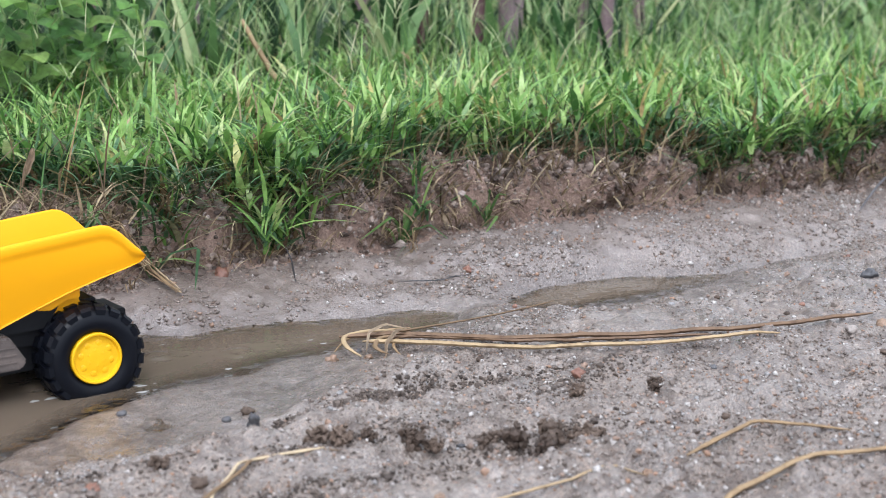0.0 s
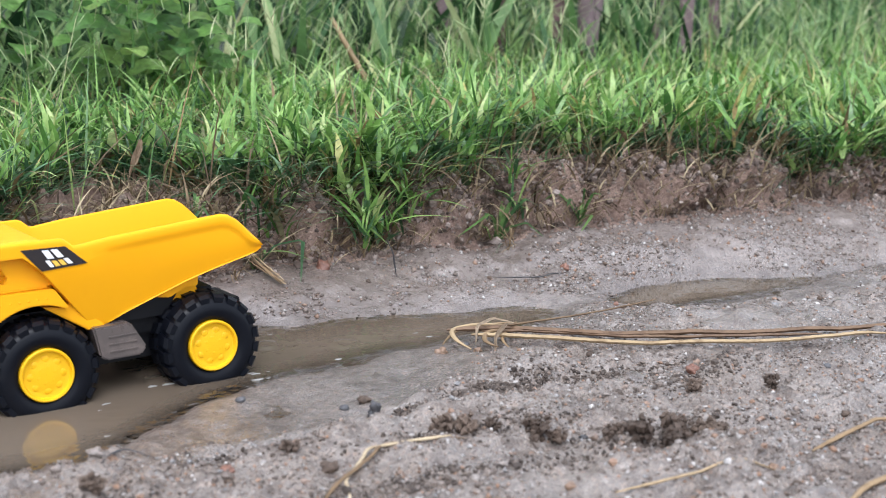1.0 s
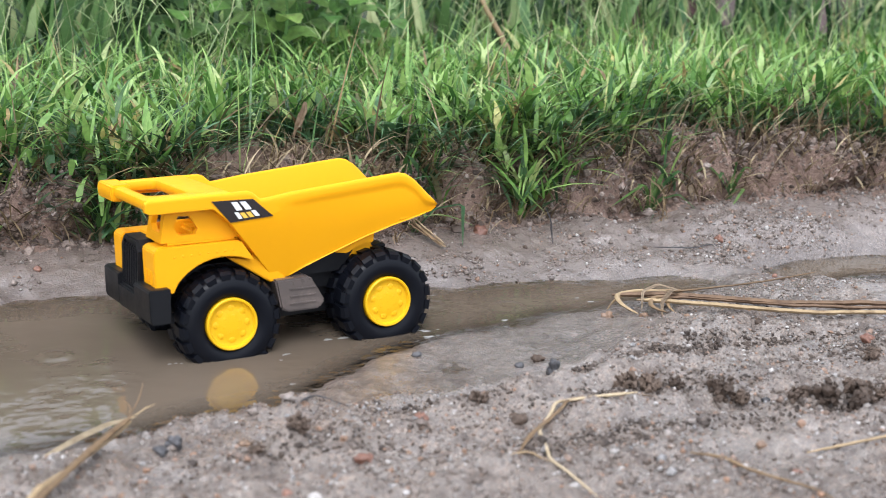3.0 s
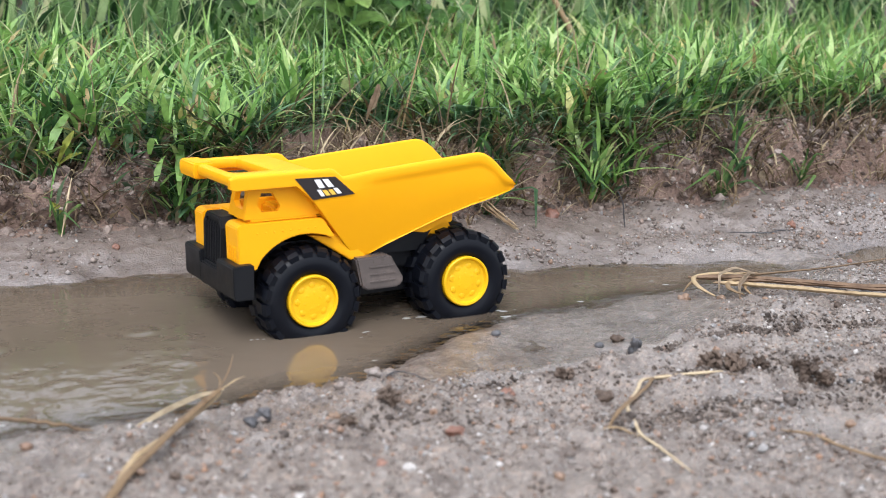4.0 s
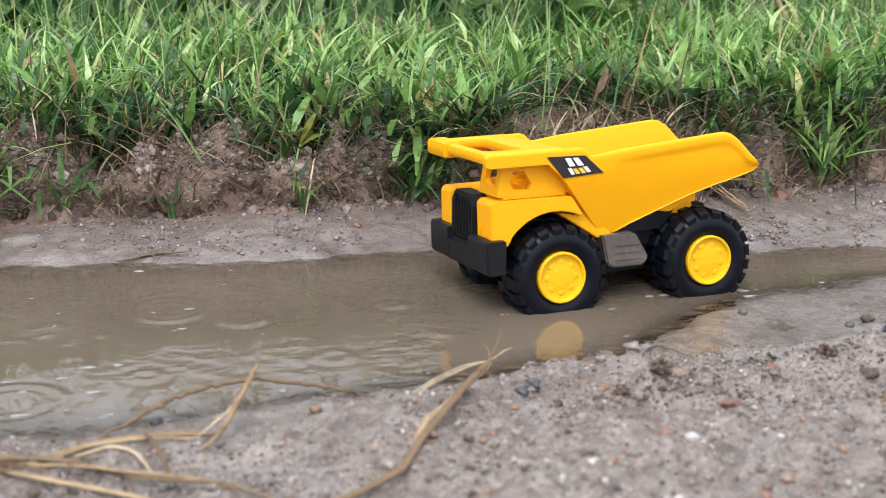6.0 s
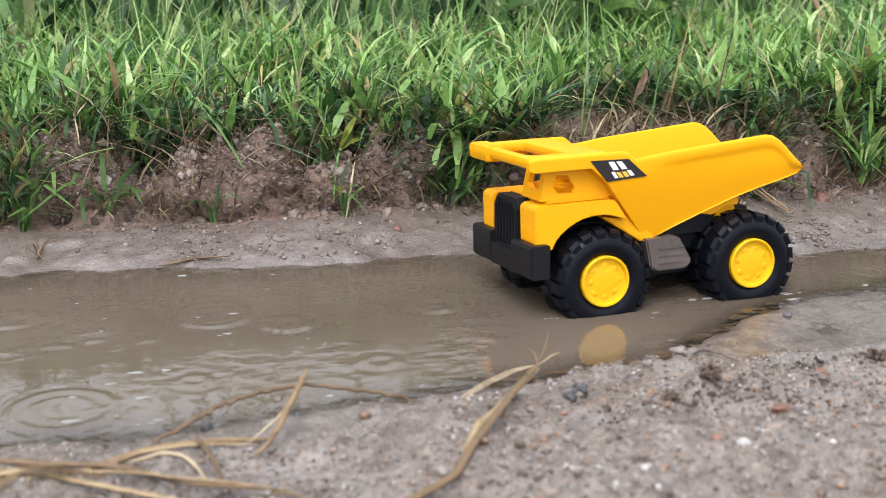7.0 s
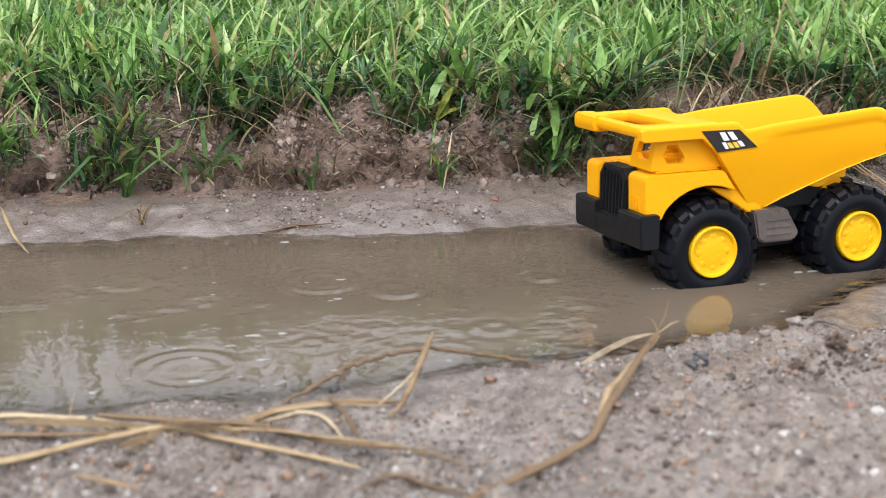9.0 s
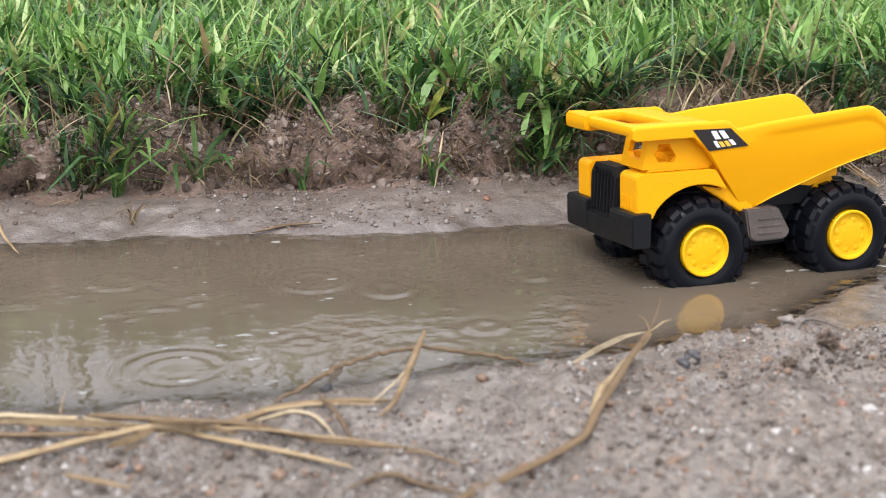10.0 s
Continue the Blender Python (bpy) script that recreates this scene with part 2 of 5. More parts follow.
REDSTONE = object_material("red_brown_stone", [(0.0, (0.17, 0.08, 0.055)), (1.0, (0.24, 0.125, 0.088))], 0.45, 0.5, 300.0)
ORANGE = object_material("orange_stone", [(0.0, (0.17, 0.100, 0.064)), (1.0, (0.25, 0.170, 0.115))], 0.4, 0.5, 300.0)
GREYSTONE = object_material("grey_stone", [(0.0, (0.03, 0.03, 0.033)), (1.0, (0.09, 0.09, 0.098))], 0.45, 0.5, 300.0)
PALESTONE = object_material("pale_stone", [(0.0, (0.20, 0.165, 0.145)), (1.0, (0.31, 0.28, 0.26))], 0.4, 0.5, 300.0)
CLOD = object_material("dark_soil_clod", [(0.0, (0.055, 0.038, 0.028)), (1.0, (0.125, 0.090, 0.068))], 0.62, 0.35, 420.0)
YELLOW = plastic("yellow_plastic", (0.78, 0.352, 0.0008), 0.42, 0.08, (0.52, 0.23, 0.02), 0.16)
HUBYELLOW = plastic("yellow_hub_plastic", (0.70, 0.39, 0.002), 0.38, 0.12, (0.42, 0.22, 0.03), 0.25)
BLACK = plastic("black_plastic", (0.0065, 0.007, 0.0085), 0.45, 0.2, (0.03, 0.026, 0.023), 0.2)
RUBBER = plastic("black_rubber", (0.0030, 0.0038, 0.0065), 0.34, 0.25, (0.016, 0.014, 0.013), 0.16)
MUDDYGREY = plastic("muddy_grey_plastic", (0.085, 0.070, 0.063), 0.28, 0.8, (0.18, 0.14, 0.12))
STICKER = plastic("black_sticker", (0.016, 0.012, 0.012), 0.3, 0.0)
WHITE = plastic("white_print", (0.8, 0.8, 0.8), 0.35, 0.0)
RUTSOIL = island_material("dark_rut_soil", [(0.0, (0.034, 0.025, 0.020)), (0.7, (0.078, 0.059, 0.047)), (1.0, (0.15, 0.118, 0.096))], 0.6, 0.35, 0.0, 500.0)
# pale tone for bubbles and for sky glints painted as flecks
GLINTFOAM = plastic("pale_glint_foam", (0.24, 0.235, 0.22), 0.2, 0.0)
GOLD = plastic("gold_print", (0.75, 0.45, 0.06), 0.35, 0.0)


# ---- shape helpers ----
def link_mesh(name, verts, faces, mat, smooth=False):
    me = bpy.data.meshes.new(name)
    me.from_pydata(verts, [], faces)
    me.materials.append(mat)
    if smooth:
        me.polygons.foreach_set("use_smooth", np.ones(len(me.polygons), dtype=bool))
    me.update()
    return new(name, me)


def part(name, bm, mat, parent, label="", smooth=None):
    me = bpy.data.meshes.new(name)
    bmesh.ops.recalc_face_normals(bm, faces=bm.faces)
    bm.to_mesh(me)
    bm.free()
    me.materials.append(mat)
    if smooth is not None:
        me.polygons.foreach_set("use_smooth", np.ones(len(me.polygons), dtype=bool))
        me.set_sharp_from_angle(angle=radians(smooth))
    ob = new(name, me)
    ob.parent = parent
    return tagged(ob, label)


def lattice(ix, iy, seed):
    h = np.sin(ix * 127.1 + iy * 311.7 + seed * 74.7) * 43758.5453
    return h - np.floor(h)


def vnoise(x, y, scale, seed):
    x, y = np.asarray(x, float) * scale, np.asarray(y, float) * scale
    ix, iy = np.floor(x), np.floor(y)
    u, v = x - ix, y - iy
    u, v = u * u * (3 - 2 * u), v * v * (3 - 2 * v)
    a, b = lattice(ix, iy, seed), lattice(ix + 1, iy, seed)
    c, d = lattice(ix, iy + 1, seed), lattice(ix + 1, iy + 1, seed)
    return (a * (1 - u) + b * u) * (1 - v) + (c * (1 - u) + d * u) * v - 0.5


def fbm(x, y, scale, seed, octaves=4):
    return sum(vnoise(x, y, scale * 2.1**k, seed + k) * 0.5**k for k in range(octaves))


def smooth(a, b, x):
    t = np.clip((np.asarray(x, float) - a) / (b - a), 0, 1)
    return t * t * (3 - 2 * t)


def lumps(x, y, scale, seed):
    """Rounded clods of mixed size, packed at random."""
    x, y = np.asarray(x, float) * scale, np.asarray(y, float) * scale
    ix, iy = np.floor(x), np.floor(y)
    best = np.zeros_like(x)
    for i in (-1, 0, 1):
        for j in (-1, 0, 1):
            a, b = ix + i, iy + j
            d = np.hypot(a + lattice(a, b, seed) - x, b + lattice(a, b, seed + 5) - y)
            r = 0.35 + 0.5 * lattice(a, b, seed + 9)
            best = np.maximum(best, (0.25 + 0.75 * lattice(a, b, seed + 13)) * np.sqrt(np.maximum(0, 1 - (d / r) ** 2)))
    return best


# ---- the ground ----
FAR_X = [-3.0, -1.25, -0.85, -0.24, -0.04, 0.10, 0.23, 0.30, 0.36, 0.43, 0.50, 0.60, 0.70, 0.78, 1.0]
FAR_Y = [0.02, 0.02, 0.14, 0.205, 0.197, 0.182, 0.180, 0.172, 0.146, 0.158, 0.133, 0.122, 0.112, 0.095, 0.09]
NEAR_X = [-3.0, -1.25, -0.85, -0.20, -0.05, 0.02, 0.10, 0.20, 0.28, 0.32, 0.36, 0.41, 0.50, 0.60, 0.70, 0.78, 1.0]
NEAR_Y = [0.015, 0.015, -0.10, -0.145, -0.146, -0.132, -0.121, -0.106, -0.096, -0.070, -0.045, -0.008, 0.015, 0.044, 0.062, 0.085, 0.09]
RUT = [(0.30, -0.143), (0.38, -0.135), (0.42, -0.131), (0.465, -0.125), (0.53, -0.117), (0.576, -0.112), (0.621, -0.109), (0.70, -0.118), (0.95, -0.15)]


def bank_line(x):
    return 0.272 - 0.035 * smooth(0.18, 0.42, x) + 0.02 * vnoise(x, x * 0, 7, 5) + 0.014 * vnoise(x, x * 0, 23, 9)


def soaked_hollow(x, y):
    e = ((x - 0.485) / 0.120) ** 2 + ((y + 0.058 - 0.42 * (x - 0.485)) / 0.055) ** 2
    return np.exp(-(e**2))


def setback(x):
    """How far behind the foot of the bank its turf begins, where the bank has slumped."""
    return 0.050 * smooth(0.66, 0.74, x) * (1 - smooth(1.02, 1.18, x)) + 0.042 * (1 - smooth(0.09, 0.17, x))


def height(x, y):
    x, y = np.asarray(x, float), np.asarray(y, float)
    # fine relief fades out away from the track's edge
    close = (1 - smooth(0.6, 1.3, np.abs(x - 0.55) - 0.6)) * (1 - smooth(0.5, 1.1, np.abs(y)))
    wob = 0.014 * close * fbm(x, y, 26, 3, 4)
    yf, yn = np.interp(x, FAR_X, FAR_Y), np.interp(x, NEAR_X, NEAR_Y)
    u, v = y - yf + wob, yn - y + wob
    out = np.maximum(u, v)
    lift = 0.006 * smooth(0.66, 0.80, x)
    z = np.where(out > 0, 0.030 * (1 - np.exp(-np.maximum(out, 0) / 0.055)), -0.018 * (1 - np.exp(np.minimum(out, 0) / 0.042)))
    near_side = smooth(0, 0.08, v)
    z = z - 0.008 * near_side + lift
    # a second shallow pool up the rut
    e = ((x - 0.875) / 0.105) ** 2 + ((y - 0.108 - 0.05 * (x - 0.875)) / 0.034) ** 2
    z = z - 0.020 * np.exp(-e * 1.1) - 0.017 * np.exp(-((x - 0.90) / 0.17) ** 2 - ((y - 0.05) / 0.07) ** 2) + 0.012 * np.exp(-((x - 0.755) / 0.035) ** 2 - ((y - 0.09) / 0.04) ** 2)
    # a shallow wet shelf beside the pool
    e = ((x - 0.425) / 0.120) ** 2 + ((y + 0.046 - 0.36 * (x - 0.425)) / 0.058) ** 2
    k = np.exp(-(e**3))
    z = z * (1 - k) + k * (0.0013 + 0.0042 * fbm(x, y, 40, 17, 4))
    # lumps and grit
    rough = smooth(-0.004, 0.02, z)
    rough = rough * (1 - 0.9 * k) * (1 - 0.6 * smooth(0.01, 0.06, u) * (1 - smooth(0.5, 0.7, x)))
    z = z + rough * close * (0.010 * fbm(x, y, 15, 11, 4) + 0.0055 * fbm(x, y, 62, 21, 3)) + 0.03 * (1 - close) * fbm(x, y, 1.3, 12, 3)
    z = z + smooth(0.0, 0.08, v) * (1 - k) * close * (0.016 * np.abs(fbm(x, y, 26, 31, 4)) - 0.003 + 0.010 * smooth(-0.165, -0.205, y) * fbm(x * 0.35, y * 1.5, 30, 37, 4))
    # a smooth wet hollow between the pool and the rut
    h = soaked_hollow(x, y) * smooth(-0.002, 0.006, z)
    z = z * (1 - 0.92 * h) + 0.92 * h * (0.0020 + 0.010 * smooth(0.50, 0.63, x) + 0.0045 * fbm(x, y, 48, 271, 4))
    # a lumpy ridge pushed up along the near shore
    ridge = np.exp(-(((v - 0.022) / 0.014) ** 2)) * smooth(0.12, 0.24, x) * (1 - smooth(0.42, 0.52, x)) * (1 - k)
    z = z + ridge * (0.010 * lumps(x, y, 55, 251) + 0.006 * lumps(x, y, 120, 255))
    # an old wheel rut
    ry = np.interp(x, [p[0] for p in RUT], [p[1] for p in RUT]) + 0.012 * vnoise(x, y, 20, 41)
    d = (y - ry) / 0.011
    z = z + close * smooth(0.28, 0.42, x) * (1 - smooth(0.62, 0.76, x)) * (-0.012 * np.exp(-((d + 0.2) ** 2) / 1.4) + 0.005 * np.exp(-((d - 1.9) ** 2)) + 0.006 * np.exp(-((d + 2.4) ** 2)))
    # the bank and the field behind it
    w = y - bank_line(x) + 0.020 * close * fbm(x, y, 34, 51, 4)
    bare = np.exp(-(((x - 0.405) / 0.080) ** 2))
    rise = (1 - 0.45 * bare) * (0.6 * smooth(0.0, 0.018, w) + 0.4 * smooth(0.0, 0.018 + setback(x), w)) + 0.45 * bare * smooth(0.02, 0.14, w)
    rise = rise * (1 - 0.35 * smooth(0.85, 1.3, x))
    face = smooth(-0.006, 0.008, w) * (1 - 0.75 * smooth(0.035 + setback(x), 0.11 + 0.06 * bare + setback(x), w)) * close
    z = z + 0.046 * rise + close * (0.030 * fbm(x, y, 30, 61, 5) + 0.012 * fbm(x, y, 95, 67, 3)) * smooth(-0.02, 0.02, w) * (1 - 0.5 * smooth(0.05, 0.2, w)) + 0.018 * smooth(0.0, 0.4, w - 0.03)
    # broken clods on the face of the bank
    z = z + face * (0.021 * lumps(x, y, 36, 161) + 0.012 * lumps(x, y, 78, 171) + 0.006 * lumps(x, y, 150, 181) - 0.012)
    return z


def jut(x, y):
    """How far the broken lip of the bank leans out over its foot."""
    x, y = np.asarray(x, float), np.asarray(y, float)
    close = 1 - smooth(0.6, 1.3, np.abs(x - 0.55) - 0.6)
    w = y - bank_line(x) + 0.020 * close * fbm(x, y, 34, 51, 4)
    ragged = np.clip(0.55 + 1.6 * vnoise(x, x * 0, 13, 241) + 0.9 * vnoise(x, x * 0, 41, 243), 0, 1.15)
    return 0.020 * close * ragged * smooth(0.003, 0.011, w) * (1 - smooth(0.028, 0.085, w))


def steps(a, b, fine, out, growth):
    mid = list(np.arange(a, b + fine / 2, fine))
    lo, hi, s = mid[0], mid[-1], fine
    left, right = [], []
    while hi < out:
        s *= growth
        lo, hi = lo - s, hi + s
        left.append(lo)
        right.append(hi)
    return np.array(left[::-1] + mid + right)


def grid_faces(nx, ny):
    i = np.arange(nx - 1)[:, None] * ny + np.arange(ny - 1)[None, :]
    return np.stack([i, i + ny, i + ny + 1, i + 1], -1).reshape(-1, 4)


def build_ground():
    xs, ys = steps(-0.35, 1.45, 0.0034, 90, 1.16), steps(-0.42, 0.44, 0.0038, 90, 1.16)
    band = (ys > 0.215) & (ys < 0.385)
    ys = np.sort(np.concatenate([ys, ys[band] + 0.0019]))
    X, Y = np.meshgrid(xs, ys, indexing="ij")
    Z = height(X, Y)
    V = np.stack([X, Y, Z], -1).reshape(-1, 3)
    F = grid_faces(len(xs), len(ys))
    lip = jut(V[:, 0], V[:, 1])
    me = bpy.data.meshes.new("ground")
    me.from_pydata((V - np.stack([0 * lip, lip, 0 * lip], -1)).tolist(), [], F.tolist())
    me.materials.append(MUD)
    me.materials.append(SOIL)
    me.materials.append(SHADED_HUMUS)
    cx, cy = V[F].mean(1)[:, 0], V[F].mean(1)[:, 1]
    soil = (cy - bank_line(cx) + 0.03 * fbm(cx, cy, 30, 71, 3)) > -0.017
    # under the turf the soil takes the colour with shade painted in
    turfy = (cy - bank_line(cx) - setback(cx) + 0.05 * fbm(cx, cy, 25, 73, 3) - 0.14 * np.exp(-(((cx - 0.405) / 0.080) ** 2))) > 0.032
    me.polygons.foreach_set("material_index", soil.astype(np.int32) + (soil & turfy).astype(np.int32))
    me.polygons.foreach_set("use_smooth", np.ones(len(F), dtype=bool))
    me.update()
    tagged(new("ground", me), "wet sandy mud track with a crumbling soil bank", "ground", "", "structure")


RINGS = [(0.16, 0.05, 0.009), (-0.02, -0.06, 0.010), (0.10, -0.05, 0.012), (0.46, 0.09, 0.008), (0.00, 0.07, 0.026), (0.05, 0.04, 0.016), (-0.10, -0.09, 0.030), (0.52, 0.07, 0.010), (-0.14, 0.09, 0.018)]


def build_water():
    xs, ys = np.arange(-1.4, 1.05, 0.0035), np.arange(-0.24, 0.26, 0.0035)
    X, Y = np.meshgrid(xs, ys, indexing="ij")
    H = height(X, Y)
    Z = np.zeros_like(X)
    for cx, cy, r in RINGS:
        d = np.hypot(X - cx, Y - cy)
        for k, a in ((1.0, 0.0008), (0.62, 0.0005)):
            Z += a * np.exp(-(((d - r * k) / 0.0028) ** 2)) - 0.5 * a * np.exp(-(((d - r * k - 0.005) / 0.0028) ** 2))
    F = grid_faces(len(xs), len(ys))
    low = H.reshape(-1)[F].min(1) < 0.003
    F = F[low]
    used, back = np.unique(F, return_inverse=True)
    V = np.stack([X, Y, Z], -1).reshape(-1, 3)[used]
    ob = link_mesh("water", V.tolist(), back.reshape(-1, 4).tolist(), WATER, True)
    a = ob.data.attributes.new("depth", "FLOAT", "POINT")
    a.data.foreach_set("value", np.maximum(0, -H.reshape(-1)[used]).astype(np.float32))
    tagged(ob, "shallow muddy brown puddle water with raindrop rings", "water", "", "structure")


build_ground()
build_water()


# ---- the toy truck ----
K = 1.07
MIDY = 0.0511


def prism(bm, outline, y0, y1, bevel=0.0, segments=2):
    """A side outline in x and z, drawn out from y0 to y1."""
    a = [bm.verts.new((x, y0, z)) for x, z in outline]
    b = [bm.verts.new((x, y1, z)) for x, z in outline]
    n = len(outline)
    faces = [bm.faces.new(a), bm.faces.new(b[::-1])]
    for i in range(n):
        faces.append(bm.faces.new((a[i], b[i], b[(i + 1) % n], a[(i + 1) % n])))
    if bevel:
        edges = {e for f in faces for e in f.edges}
        bmesh.ops.recalc_face_normals(bm, faces=faces)
        bmesh.ops.bevel(bm, geom=list(edges), offset=bevel, segments=segments, affect="EDGES", clamp_overlap=True)


def block(bm, x0, x1, y0, y1, z0, z1, bevel=0.0008):
    prism(bm, [(x0, z0), (x1, z0), (x1, z1), (x0, z1)], y0, y1, bevel)


def ball(bm, x, y, z, r, flat=0.5):
    made = bmesh.ops.create_icosphere(bm, subdivisions=2, radius=r)["verts"]
    for v in made:
        v.co = Vector((v.co.x + x, v.co.y * flat + y, v.co.z + z))


def lathe(bm, profile, turns, cx=0.0, cz=0.0):
    """A profile of (y, radius) turned about a line along y."""
    rings = []
    for y, r in profile:
        rings.append([bm.verts.new((cx + r * math.cos(2 * math.pi * k / turns), y, cz + r * math.sin(2 * math.pi * k / turns))) for k in range(turns)])
    for a, b in zip(rings, rings[1:]):
        for k in range(turns):
            bm.faces.new((a[k], a[(k + 1) % turns], b[(k + 1) % turns], b[k]))
    return rings


def holed(bm, outline, hole, place, thick):
    """A plate with a hole through it; place() turns (u, v, depth) into a point."""
    rings = []
    for depth in (0.0, thick):
        rings.append([[bm.verts.new(place(u, v, depth)) for u, v in ring] for ring in (outline, hole)])
    for out, cut in rings:
        edges = [bm.edges.new((r[i], r[(i + 1) % len(r)])) for r in (out, cut) for i in range(len(r))]
        bmesh.ops.triangle_fill(bm, use_beauty=True, use_dissolve=False, edges=edges)
    for k in (0, 1):
        p, q = rings[0][k], rings[1][k]
        for i in range(len(p)):
            bm.faces.new((p[i], p[(i + 1) % len(p)], q[(i + 1) % len(p)], q[i]))


def scaled(bm):
    """Toy size; the origin lies on the ground under the middle of the truck."""
    for v in bm.verts:
        v.co = Vector(((v.co.x - 0.0575) * K, (v.co.y - MIDY) * K, (v.co.z + 0.0355) * K))
    return bm


def side_y(z):
    return max(0.0, (0.068 - z) / 0.045) * 0.012


TUB_TOP = [(-0.053, 0.0852), (-0.0505, 0.0870), (0.0160, 0.0872), (0.0195, 0.0860), (0.0247, 0.0813), (0.028, 0.0813), (0.0482, 0.0838), (0.092, 0.0871), (0.119, 0.0892), (0.1275, 0.0897), (0.133, 0.0885), (0.1385, 0.085), (0.142, 0.0818), (0.1491, 0.0741), (0.155, 0.0680), (0.1572, 0.0652)]
TUB_FOOT = [(-0.053, 0.0790), (-0.050, 0.0774), (-0.008, 0.0772), (0.0028, 0.0672), (0.0363, 0.0232), (0.0458, 0.0238), (0.0599, 0.0300), (0.0777, 0.0368), (0.1025, 0.0460), (0.124, 0.0523), (0.145, 0.0575), (0.1535, 0.0602), (0.1572, 0.0628)]


def tub_side(bm, far):
    """One side of the tub with its canopy rail: flared at the top, rounded over, drawn in below."""
    xs = sorted({x for x, _ in TUB_TOP + TUB_FOOT} | {-0.03, -0.01, 0.010, 0.013, 0.037, 0.07, 0.11, 0.136, 0.146})
    rings = []
    for x in xs:
        zt, zb = (float(np.interp(x, [p[0] for p in line], [p[1] for p in line])) for line in (TUB_TOP, TUB_FOOT))
        tall = zt - zb
        k = min(1.0, tall / 0.016)
        pull = 0.0017 * float(smooth(0.034, 0.060, x))
        low, high = zb + 0.0007 * k, zt - 0.0118 * k
        ring = [(low, 0.0), (low + 0.0014 * k, 0.0), (low + (high - low) * 0.35, 0.0), (low + (high - low) * 0.7, 0.0)] + [(zt - d * k, 0.0) for d in (0.0118, 0.0100, 0.0082, 0.0066, 0.0050, 0.0030)]
        ring = [(z, side_y(z) + pull * float(smooth(0.0055, 0.0112, (zt - z) / k))) for z, _ in ring]
        ring += [(zt - 0.0016 * k, 0.0002), (zt - 0.0005 * k, 0.0009), (zt, 0.0020), (zt - 0.0003 * k, 0.0033), (zt - 0.0014 * k, 0.0040)]
        ring += [(zb + 0.5 * tall, side_y(zb + 0.5 * tall) + 0.0046), (zb + 0.0007 * k, side_y(zb) + 0.0050), (zb, side_y(zb) + 0.0040), (zb, side_y(zb) + 0.0008)]
        rings.append([bm.verts.new((x, 2 * MIDY - y if far else y, z)) for z, y in ring])
    n = len(rings[0])
    for p, q in zip(rings, rings[1:]):
        for i in range(n):
            bm.faces.new((p[i], p[(i + 1) % n], q[(i + 1) % n], q[i]))
    bm.faces.new(rings[0])
    bm.faces.new(rings[-1][::-1])


